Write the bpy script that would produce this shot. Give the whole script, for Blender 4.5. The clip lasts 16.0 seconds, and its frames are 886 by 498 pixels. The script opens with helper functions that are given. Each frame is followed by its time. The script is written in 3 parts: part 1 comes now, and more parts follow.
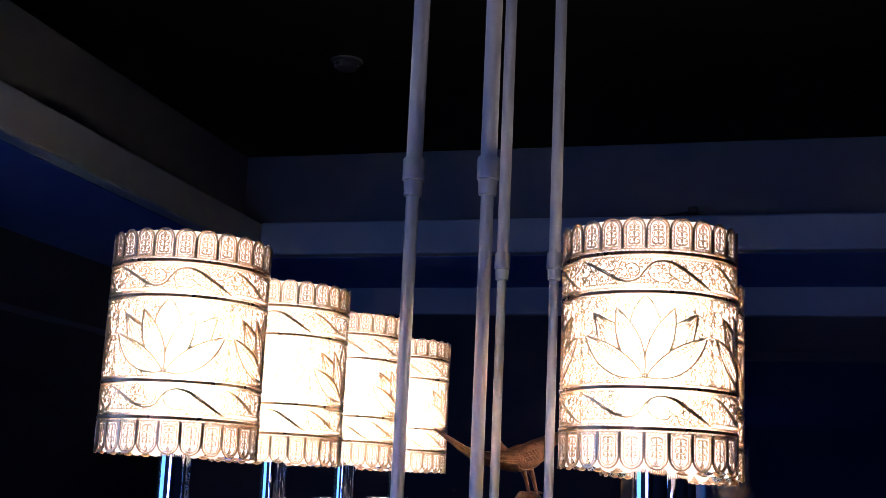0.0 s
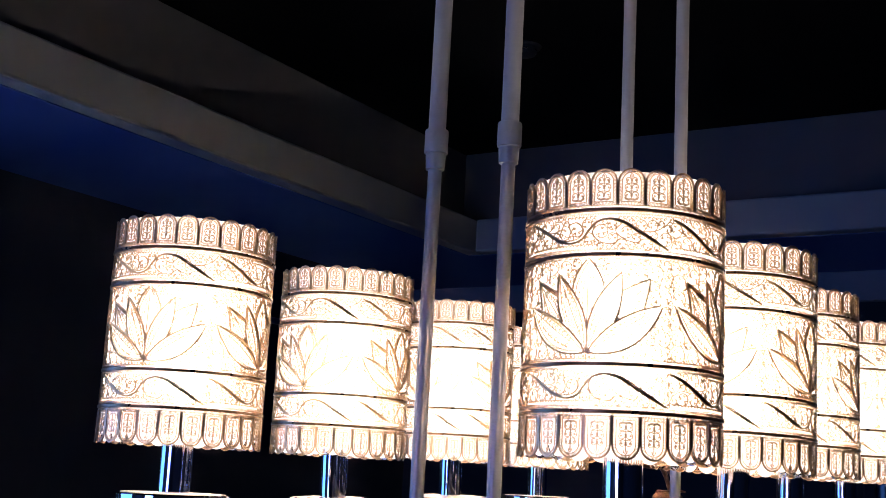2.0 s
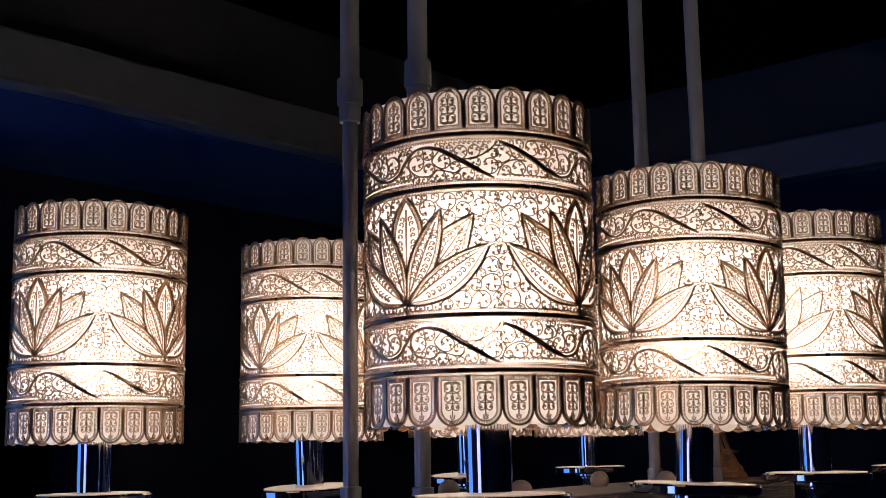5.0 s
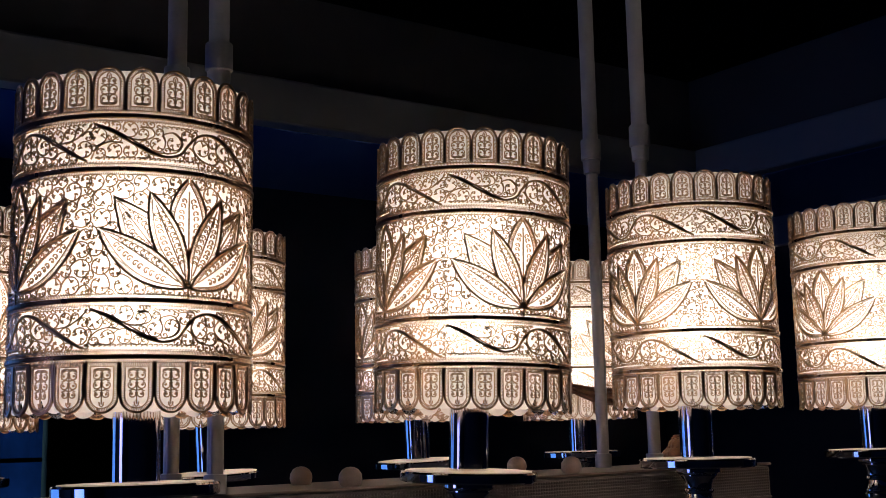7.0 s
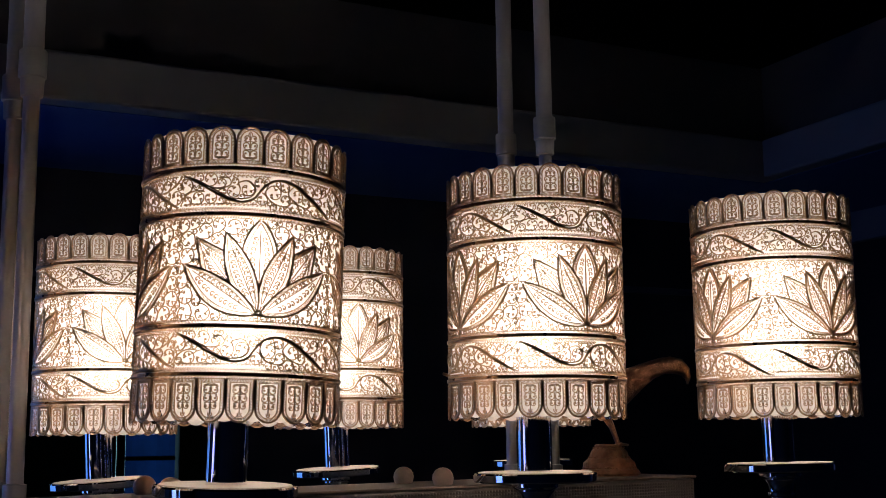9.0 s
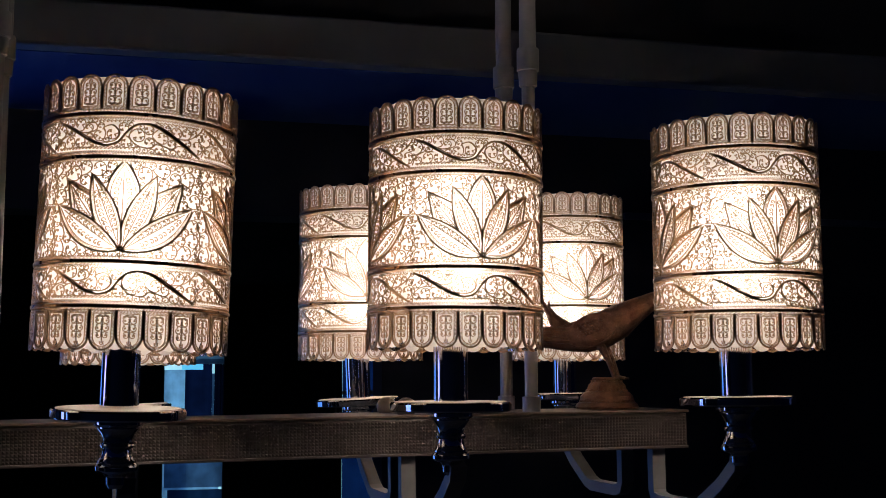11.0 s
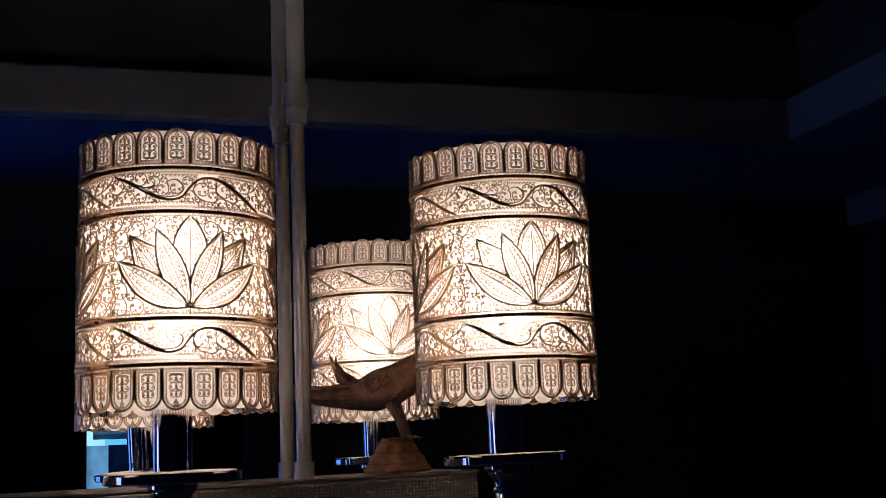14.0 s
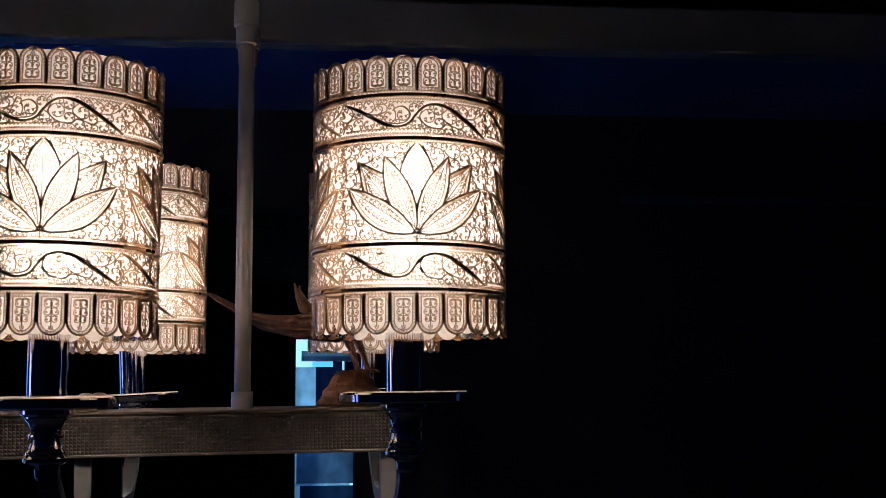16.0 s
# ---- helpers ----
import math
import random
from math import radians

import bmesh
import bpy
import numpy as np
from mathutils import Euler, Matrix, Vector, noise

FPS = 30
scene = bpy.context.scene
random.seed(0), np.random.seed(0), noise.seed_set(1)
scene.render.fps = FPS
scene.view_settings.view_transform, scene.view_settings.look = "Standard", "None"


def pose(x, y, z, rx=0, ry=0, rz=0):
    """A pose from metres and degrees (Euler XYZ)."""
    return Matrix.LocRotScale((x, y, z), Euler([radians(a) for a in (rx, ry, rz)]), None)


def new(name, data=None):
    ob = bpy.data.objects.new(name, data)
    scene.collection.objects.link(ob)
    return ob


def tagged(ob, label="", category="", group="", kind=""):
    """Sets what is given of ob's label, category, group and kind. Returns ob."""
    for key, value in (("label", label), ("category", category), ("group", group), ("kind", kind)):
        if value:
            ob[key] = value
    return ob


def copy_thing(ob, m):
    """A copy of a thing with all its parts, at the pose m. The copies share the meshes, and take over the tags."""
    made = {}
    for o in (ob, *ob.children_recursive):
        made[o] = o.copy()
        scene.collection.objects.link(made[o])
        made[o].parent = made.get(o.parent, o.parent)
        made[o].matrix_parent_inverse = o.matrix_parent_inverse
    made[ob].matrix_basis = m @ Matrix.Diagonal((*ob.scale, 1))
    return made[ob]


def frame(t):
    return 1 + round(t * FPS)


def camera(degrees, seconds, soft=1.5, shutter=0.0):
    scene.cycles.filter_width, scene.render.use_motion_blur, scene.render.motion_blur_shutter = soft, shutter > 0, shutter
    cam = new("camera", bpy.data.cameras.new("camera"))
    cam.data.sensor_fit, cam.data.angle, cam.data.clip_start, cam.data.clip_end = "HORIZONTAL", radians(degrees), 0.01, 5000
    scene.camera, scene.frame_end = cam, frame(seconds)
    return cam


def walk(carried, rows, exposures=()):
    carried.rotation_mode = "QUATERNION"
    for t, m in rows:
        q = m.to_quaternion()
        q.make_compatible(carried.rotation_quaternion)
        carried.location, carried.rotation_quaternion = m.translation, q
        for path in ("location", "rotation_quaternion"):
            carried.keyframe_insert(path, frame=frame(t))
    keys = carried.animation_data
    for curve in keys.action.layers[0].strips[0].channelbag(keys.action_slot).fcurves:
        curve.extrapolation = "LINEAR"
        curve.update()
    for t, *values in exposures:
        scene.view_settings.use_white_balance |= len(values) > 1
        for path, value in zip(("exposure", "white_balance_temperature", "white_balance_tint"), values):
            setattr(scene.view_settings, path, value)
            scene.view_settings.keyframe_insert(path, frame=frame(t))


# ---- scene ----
cam = camera(40.5, 16.0, soft=0.9)
METRES, EYE, TILT, LEAN, TURN = 2.3, 1.65, 0.0, 0.0, 15.9
EXPOSURES = [(0.0, 0.55), (2.0, 0.55), (3.2, 0.38), (4.2, -0.35), (5.3, -1.25), (13.5, -1.25), (15.0, -1.05), (16.0, -1.05)]
ROWS = [
    (0.0, 0.0, 0.0, 0.0, -0.53, 11.52, -2.58),
    (0.5, 0.0336, 0.0277, 0.0011, 3.42, 10.72, -0.97),
    (1.0, 0.058, 0.0412, 0.0041, 7.23, 10.92, -0.86),
    (1.5, 0.0996, 0.0496, 0.0043, 12.24, 10.57, -1.56),
    (2.0, 0.1361, 0.0582, 0.0025, 15.46, 10.9, -3.06),
    (2.5, 0.1581, 0.0728, 0.0004, 16.27, 10.36, -3.46),
    (3.0, 0.1725, 0.0781, 0.001, 18.23, 10.34, -1.88),
    (3.2, 0.1767, 0.0865, -0.0003, 18.72, 9.71, -1.73),
    (5.3, 0.2526, 0.1699, 0.0047, 28.52, 9.52, 1.42),
    (5.5, 0.2908, 0.1838, 0.0034, 31.52, 8.83, 0.69),
    (6.0, 0.3433, 0.2147, 0.0033, 35.78, 7.48, -1.52),
    (6.5, 0.3572, 0.2364, 0.0033, 36.95, 7.81, -0.89),
    (7.0, 0.3719, 0.2563, 0.0026, 38.78, 9.13, 1.17),
    (7.5, 0.4153, 0.285, 0.0031, 44.89, 7.82, -0.99),
    (8.0, 0.4401, 0.3112, 0.0048, 45.99, 7.1, 0.09),
    (8.5, 0.4388, 0.3266, 0.0031, 46.61, 8.55, 1.76),
    (9.0, 0.4619, 0.3698, 0.005, 47.6, 9.23, 0.73),
    (9.2, 0.4732, 0.3833, 0.0043, 48.49, 10.19, 0.33),
    (11.3, 0.5495, 0.4777, -0.0001, 60.76, 6.15, 0.16),
    (11.5, 0.5438, 0.4754, -0.0008, 60.37, 6.55, 0.2),
    (12.0, 0.5446, 0.48, -0.0014, 61.69, 5.71, 1.1),
    (12.5, 0.5614, 0.4909, -0.0055, 62.81, 6.52, 0.3),
    (13.0, 0.568, 0.5112, -0.0076, 61.66, 7.08, 0.54),
    (13.5, 0.5521, 0.5306, -0.0026, 58.31, 8.65, 2.58),
    (14.0, 0.5468, 0.5651, -0.0015, 57.73, 9.4, 2.31),
    (14.5, 0.5698, 0.6141, -0.0027, 64.21, 9.57, -0.96),
    (15.0, 0.5776, 0.6496, -0.0044, 67.15, 7.91, -1.24),
    (15.5, 0.5776, 0.6628, -0.0028, 68.68, 7.79, 0.47),
    (16.0, 0.5743, 0.6836, -0.0013, 68.23, 6.32, 0.22),
]
walk(cam, [(t, pose(0, 0, EYE, TILT, LEAN, TURN) @ pose(METRES * x, METRES * y, METRES * z, 90 + pitch, roll, yaw)) for t, x, y, z, yaw, pitch, roll in ROWS], EXPOSURES)

# ---- light ----
world = bpy.data.worlds.new("dusk")
scene.world = world
world.use_nodes = True
wn = world.node_tree
sky = wn.nodes.new("ShaderNodeTexSky")
sky.sky_type, sky.sun_disc = "NISHITA", False
sky.sun_elevation, sky.sun_rotation = radians(3), radians(200)
wn.links.new(sky.outputs["Color"], wn.nodes["Background"].inputs["Color"])
wn.nodes["Background"].inputs["Strength"].default_value = 0.05

BULB_WATTS = 4.7
WINDOW_WATTS = 12.0


def area_lamp(name, m, w, h, watts, colour):
    data = bpy.data.lights.new(name, "AREA")
    data.shape, data.size, data.size_y, data.energy, data.color = "RECTANGLE", w, h, watts, colour
    ob = new(name, data)
    ob.matrix_world = m
    return ob


# dusk daylight in the openings of the side window and the back window
DUSK = (0.10, 0.30, 1.0)
area_lamp("window_daylight", pose(-1.97, 0.25, 1.45, 0, -90, 0), 1.1, 1.2, WINDOW_WATTS, DUSK)
area_lamp("window_daylight", pose(-0.9, -2.97, 1.45, 90, 0, 0), 1.2, 1.0, WINDOW_WATTS * 1.7, (0.10, 0.29, 1.0))


# ---- materials ----
def material(name, colour, rough=0.5, metal=0.0, vary=0.15, scale=30.0, bump=0.0, bump_scale=200.0):
    m = bpy.data.materials.new(name)
    m.use_nodes = True
    nt = m.node_tree
    b = nt.nodes["Principled BSDF"]
    b.inputs["Roughness"].default_value, b.inputs["Metallic"].default_value = rough, metal
    co = nt.nodes.new("ShaderNodeTexCoord")
    big = nt.nodes.new("ShaderNodeTexNoise")
    big.inputs["Scale"].default_value, big.inputs["Detail"].default_value = scale, 5
    small = nt.nodes.new("ShaderNodeTexNoise")
    small.inputs["Scale"].default_value, small.inputs["Detail"].default_value = scale * 9, 3
    both = nt.nodes.new("ShaderNodeMath")
    both.operation = "MULTIPLY_ADD"
    both.inputs[1].default_value = 0.35
    info = nt.nodes.new("ShaderNodeObjectInfo")
    add = nt.nodes.new("ShaderNodeMath")
    add.operation = "MULTIPLY_ADD"
    add.inputs[1].default_value = 0.3
    for n in (big, small):
        nt.links.new(co.outputs["Object"], n.inputs["Vector"])
    nt.links.new(small.outputs["Fac"], both.inputs[0])
    nt.links.new(big.outputs["Fac"], both.inputs[2])
    nt.links.new(info.outputs["Random"], add.inputs[0])
    nt.links.new(both.outputs[0], add.inputs[2])
    ramp = nt.nodes.new("ShaderNodeValToRGB")
    lo = [max(0.0, c * (1 - vary)) for c in colour]
    hi = [min(1.0, c * (1 + vary)) for c in colour]
    ramp.color_ramp.elements[0].position, ramp.color_ramp.elements[1].position = 0.35, 1.0
    ramp.color_ramp.elements[0].color, ramp.color_ramp.elements[1].color = (*lo, 1), (*hi, 1)
    nt.links.new(add.outputs[0], ramp.inputs["Fac"])
    nt.links.new(ramp.outputs["Color"], b.inputs["Base Color"])
    rr = nt.nodes.new("ShaderNodeMapRange")
    rr.inputs["To Min"].default_value, rr.inputs["To Max"].default_value = max(0.02, rough * 0.8), min(1, rough * 1.25)
    nt.links.new(big.outputs["Fac"], rr.inputs["Value"])
    nt.links.new(rr.outputs["Result"], b.inputs["Roughness"])
    if bump:
        tex = nt.nodes.new("ShaderNodeTexNoise")
        tex.inputs["Scale"].default_value, tex.inputs["Detail"].default_value = bump_scale, 4
        nt.links.new(co.outputs["Object"], tex.inputs["Vector"])
        bp = nt.nodes.new("ShaderNodeBump")
        bp.inputs["Strength"].default_value, bp.inputs["Distance"].default_value = bump, 0.002
        nt.links.new(tex.outputs["Fac"], bp.inputs["Height"])
        nt.links.new(bp.outputs["Normal"], b.inputs["Normal"])
    return m


def glow(name, colour, strength, noise_scale=0.0):
    m = bpy.data.materials.new(name)
    m.use_nodes = True
    nt = m.node_tree
    nt.nodes.remove(nt.nodes["Principled BSDF"])
    em = nt.nodes.new("ShaderNodeEmission")
    em.inputs["Color"].default_value, em.inputs["Strength"].default_value = (*colour, 1), strength
    nt.links.new(em.outputs[0], nt.nodes["Material Output"].inputs["Surface"])
    if noise_scale:
        co = nt.nodes.new("ShaderNodeTexCoord")
        tex = nt.nodes.new("ShaderNodeTexNoise")
        tex.inputs["Scale"].default_value = noise_scale
        nt.links.new(co.outputs["Object"], tex.inputs["Vector"])
        mr = nt.nodes.new("ShaderNodeMapRange")
        mr.inputs["To Min"].default_value, mr.inputs["To Max"].default_value = strength * 0.5, strength * 1.5
        nt.links.new(tex.outputs["Fac"], mr.inputs["Value"])
        nt.links.new(mr.outputs["Result"], em.inputs["Strength"])
    return m


def pane_material(name, colour, vary=0.35, scale=4.0):
    """Frosted pane, thin cloth or solid door part that passes the glow behind it."""
    m = bpy.data.materials.new(name)
    m.use_nodes = True
    nt = m.node_tree
    nt.nodes.remove(nt.nodes["Principled BSDF"])
    co = nt.nodes.new("ShaderNodeTexCoord")
    tex = nt.nodes.new("ShaderNodeTexNoise")
    tex.inputs["Scale"].default_value, tex.inputs["Detail"].default_value = scale, 5
    nt.links.new(co.outputs["Object"], tex.inputs["Vector"])
    ramp = nt.nodes.new("ShaderNodeValToRGB")
    ramp.color_ramp.elements[0].position, ramp.color_ramp.elements[1].position = 0.3, 0.7
    ramp.color_ramp.elements[0].color = (*[c * (1 - vary) for c in colour], 1)
    ramp.color_ramp.elements[1].color = (*[min(1, c * (1 + vary)) for c in colour], 1)
    nt.links.new(tex.outputs["Fac"], ramp.inputs["Fac"])
    tl = nt.nodes.new("ShaderNodeBsdfTranslucent")
    df = nt.nodes.new("ShaderNodeBsdfDiffuse")
    mix = nt.nodes.new("ShaderNodeMixShader")
    mix.inputs[0].default_value = 0.15
    nt.links.new(ramp.outputs["Color"], tl.inputs["Color"]), nt.links.new(ramp.outputs["Color"], df.inputs["Color"])
    nt.links.new(tl.outputs[0], mix.inputs[1]), nt.links.new(df.outputs[0], mix.inputs[2])
    nt.links.new(mix.outputs[0], nt.nodes["Material Output"].inputs["Surface"])
    return m


def diffuser_material():
    """Milky cream sheet: light from the bulb scatters through it, with a softly visible hot core."""
    m = bpy.data.materials.new("milky_sheet")
    m.use_nodes = True
    nt = m.node_tree
    nt.nodes.remove(nt.nodes["Principled BSDF"])
    co = nt.nodes.new("ShaderNodeTexCoord")
    tex = nt.nodes.new("ShaderNodeTexNoise")
    tex.inputs["Scale"].default_value, tex.inputs["Detail"].default_value = 60, 4
    nt.links.new(co.outputs["Object"], tex.inputs["Vector"])
    ramp = nt.nodes.new("ShaderNodeValToRGB")
    ramp.color_ramp.elements[0].position, ramp.color_ramp.elements[1].position = 0.3, 0.7
    ramp.color_ramp.elements[0].color, ramp.color_ramp.elements[1].color = (0.81, 0.70, 0.615, 1), (0.91, 0.82, 0.75, 1)
    nt.links.new(tex.outputs["Fac"], ramp.inputs["Fac"])
    tl = nt.nodes.new("ShaderNodeBsdfTranslucent")
    df = nt.nodes.new("ShaderNodeBsdfDiffuse")
    gl = nt.nodes.new("ShaderNodeBsdfGlossy")
    gl.inputs["Roughness"].default_value = 0.12
    rf = nt.nodes.new("ShaderNodeBsdfRefraction")
    rf.inputs["Roughness"].default_value, rf.inputs["IOR"].default_value = 0.95, 1.3
    rf.inputs["Color"].default_value = (0.96, 0.90, 0.82, 1)
    for n in (tl, df):
        nt.links.new(ramp.outputs["Color"], n.inputs["Color"])
    a, b, c = (nt.nodes.new("ShaderNodeMixShader") for _ in range(3))
    a.inputs[0].default_value, b.inputs[0].default_value = 0.42, 0.20
    fr = nt.nodes.new("ShaderNodeFresnel")
    fr.inputs["IOR"].default_value = 1.75
    nt.links.new(tl.outputs[0], a.inputs[1]), nt.links.new(df.outputs[0], a.inputs[2])
    nt.links.new(a.outputs[0], b.inputs[1]), nt.links.new(rf.outputs[0], b.inputs[2])
    nt.links.new(fr.outputs[0], c.inputs[0])
    nt.links.new(b.outputs[0], c.inputs[1]), nt.links.new(gl.outputs[0], c.inputs[2])
    nt.links.new(c.outputs[0], nt.nodes["Material Output"].inputs["Surface"])
    return m


M_SHEET = diffuser_material()
M_GOLD = material("antique_gold_filigree", (0.42, 0.265, 0.16), 0.31, 0.93, 0.25, 60)
M_GOLD_DARK = material("dark_gold_wire", (0.37, 0.22, 0.115), 0.30, 0.95, 0.25, 60)
M_RIB = material("dark_bronze_rib", (0.22, 0.125, 0.065), 0.28, 0.9, 0.25, 60)
M_CHROME = material("polished_chrome", (0.76, 0.76, 0.78), 0.06, 1.0, 0.05, 20)
M_BULB = glow("bulb_glass", (1.0, 0.86, 0.68), 8.0)
M_PIPE = material("grey_satin_tube", (0.37, 0.355, 0.36), 0.30, 0.35, 0.12, 25, 0.06, 300)
M_BEAM = material("embossed_bronze_board", (0.125, 0.10, 0.09), 0.34, 0.4, 0.3, 40, 0.1, 400)
M_BEAM_TOP = material("brown_board_top", (0.165, 0.115, 0.09), 0.5, 0.0, 0.25, 18, 0.1, 200)
M_BRASS = material("aged_copper_statue", (0.30, 0.15, 0.09), 0.38, 0.75, 0.6, 90, 0.9, 420)
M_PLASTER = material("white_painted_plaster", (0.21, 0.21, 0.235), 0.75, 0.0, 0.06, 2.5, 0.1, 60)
# ceiling colour close to zero, with hardly any gloss
M_CEIL = material("near_black_ceiling", (0.0007, 0.0007, 0.0008), 0.95, 0.0, 0.3, 2.0)
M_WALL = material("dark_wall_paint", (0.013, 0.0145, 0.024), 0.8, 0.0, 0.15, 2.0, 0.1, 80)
M_SOFFIT = material("soffit_paint", (0.45, 0.46, 0.50), 0.75, 0.0, 0.06, 2.0, 0.05, 60)
# upper tray face: plaster darkened to stand in for the ledge's shade
M_TRAY = material("shaded_plaster", (0.068, 0.064, 0.075), 0.8, 0.0, 0.08, 2.5, 0.1, 60)
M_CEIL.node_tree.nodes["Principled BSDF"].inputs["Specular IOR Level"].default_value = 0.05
M_RAIL = material("blue_grey_rail", (0.05, 0.06, 0.10), 0.5, 0.0, 0.1, 5.0)
M_BLUE = material("deep_blue_ceiling_paint", (0.028, 0.085, 0.30), 0.7, 0.0, 0.12, 2.0, 0.05, 60)
M_CREAM = material("satin_cream_disc", (0.28, 0.23, 0.185), 0.4, 0.0, 0.2, 80, 0.1, 500)
M_FLOOR = material("dark_floor_stone", (0.05, 0.045, 0.04), 0.4, 0.0, 0.3, 3.0)
M_GREY = material("grey_bracket_paint", (0.19, 0.178, 0.17), 0.45, 0.0, 0.15, 40)
M_BALL = material("dull_knob_wood", (0.33, 0.25, 0.21), 0.4, 0.0, 0.3, 60)
M_DARK = material("black_rubber", (0.003, 0.003, 0.0033), 0.9, 0.0, 0.2, 30)


# ---- mesh helpers ----
def mesh_of(name, verts, faces, mat, smooth=False):
    me = bpy.data.meshes.new(name)
    me.from_pydata([tuple(v) for v in verts], [], faces)
    me.validate()
    me.materials.append(mat)
    if smooth:
        me.polygons.foreach_set("use_smooth", [True] * len(me.polygons))
    me.update()
    return me


def child(name, me, parent, m=None, label="", kind=""):
    ob = new(name, me)
    ob.parent = parent
    if m is not None:
        ob.matrix_basis = m
    return tagged(ob, label, "", "", kind)


def bm_mesh(name, bm, mat, smooth=False):
    me = bpy.data.meshes.new(name)
    bmesh.ops.recalc_face_normals(bm, faces=bm.faces)
    bm.to_mesh(me)
    bm.free()
    me.materials.append(mat)
    if smooth:
        me.polygons.foreach_set("use_smooth", [True] * len(me.polygons))
        me.set_sharp_from_angle(angle=radians(28))
    return me


def part(name, bm, mat, parent, label="", smooth=False, m=None):
    return child(name, bm_mesh(name, bm, mat, smooth), parent, m, label)


def box_bm(x0, x1, y0, y1, z0, z1, bevel=0.0, bm=None):
    bm = bm or bmesh.new()
    got = bmesh.ops.create_cube(bm, size=1)
    m = pose((x0 + x1) / 2, (y0 + y1) / 2, (z0 + z1) / 2) @ Matrix.Diagonal((x1 - x0, y1 - y0, z1 - z0, 1))
    bmesh.ops.transform(bm, matrix=m, verts=got["verts"])
    if bevel:
        edges = list({e for v in got["verts"] for e in v.link_edges})
        bmesh.ops.bevel(bm, geom=edges, offset=bevel, segments=2, affect="EDGES", profile=0.5)
    return bm


def lathe_bm(profile, segments=32, bm=None):
    """profile: (radius, z) from bottom to top; closed at both ends where the radius is 0."""
    bm = bm or bmesh.new()
    rings = []
    for r, z in profile:
        if r < 1e-6:
            rings.append([bm.verts.new((0, 0, z))])
        else:
            rings.append([bm.verts.new((r * math.cos(2 * math.pi * k / segments), r * math.sin(2 * math.pi * k / segments), z)) for k in range(segments)])
    for lo, hi in zip(rings, rings[1:]):
        for k in range(segments):
            j = (k + 1) % segments
            if len(lo) == 1 and len(hi) > 1:
                bm.faces.new((lo[0], hi[j], hi[k]))
            elif len(hi) == 1 and len(lo) > 1:
                bm.faces.new((lo[k], lo[j], hi[0]))
            elif len(lo) > 1:
                bm.faces.new((lo[k], lo[j], hi[j], hi[k]))
    return bm


def setting(name, bm, mat, label):
    ob = new(name, bm_mesh(name, bm, mat))
    return tagged(ob, label, name.split("_")[0], "", "structure")


# ---- the room ----
X0, X1, Y0, Y1 = -2.0, 1.9, -3.0, 3.67
TX0, TX1, TY0, TY1 = -1.43, 0.72, -0.10, 3.10
SOFFIT, LEDGE, TOP = 2.295, 2.39, 2.62
STEP = 0.11

setting("floor", box_bm(-13.4, X1 + 0.2, Y0 - 0.2, 6.2, -0.1, 0.0), M_FLOOR, "dark stone floor of the room and hall")
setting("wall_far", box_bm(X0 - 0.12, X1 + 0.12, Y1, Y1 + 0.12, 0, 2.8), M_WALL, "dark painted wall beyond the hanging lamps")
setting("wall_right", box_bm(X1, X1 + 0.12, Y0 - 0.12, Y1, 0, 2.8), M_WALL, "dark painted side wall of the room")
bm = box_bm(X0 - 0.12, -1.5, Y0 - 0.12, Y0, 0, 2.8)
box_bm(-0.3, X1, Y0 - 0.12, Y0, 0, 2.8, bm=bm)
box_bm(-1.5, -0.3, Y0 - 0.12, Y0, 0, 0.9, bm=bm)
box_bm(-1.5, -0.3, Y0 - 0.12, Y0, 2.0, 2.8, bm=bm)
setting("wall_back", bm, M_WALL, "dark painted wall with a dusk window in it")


def pierced_wall(x0, x1, ends, z1, holes):
    """A wall along y with openings (y0, y1, z0, z1) through it."""
    bm, at = None, ends[0]
    for y0, y1, h0, h1 in holes:
        bm = box_bm(x0, x1, at, y0, 0, z1, bm=bm)
        if h0 > 0:
            box_bm(x0, x1, y0, y1, 0, h0, bm=bm)
        box_bm(x0, x1, y0, y1, h1, z1, bm=bm)
        at = y1
    return box_bm(x0, x1, at, ends[1], 0, z1, bm=bm)


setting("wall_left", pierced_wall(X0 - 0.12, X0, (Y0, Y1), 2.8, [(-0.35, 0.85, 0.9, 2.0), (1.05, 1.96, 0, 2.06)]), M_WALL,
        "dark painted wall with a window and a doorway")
setting("trim_rail", box_bm(X0, X0 + 0.016, 2.6, Y1, 2.078, 2.096, 0.003), M_RAIL, "thin dark picture rail along the wall")
for n, (m, w) in enumerate(((pose(X0, -0.35, 0.9), 1.2), (pose(-0.3, Y0, 0.9, 0, 0, 90), 1.2)), 1):
    win = tagged(new("window_%d" % n), "dusk-lit window with a plain pale frame", "window", "", "structure")
    win.matrix_world = m
    part("window_frame", box_bm(-0.10, -0.06, 0, 0.04, 0, 1.1, 0.004), M_SOFFIT, win)
    part("window_frame", box_bm(-0.10, -0.06, w - 0.04, w, 0, 1.1, 0.004), M_SOFFIT, win)
    part("window_frame", box_bm(-0.10, -0.06, 0.04, w - 0.04, 0, 0.04, 0.004), M_SOFFIT, win)
    part("window_frame", box_bm(-0.10, -0.06, 0.04, w - 0.04, 1.06, 1.1, 0.004), M_SOFFIT, win)

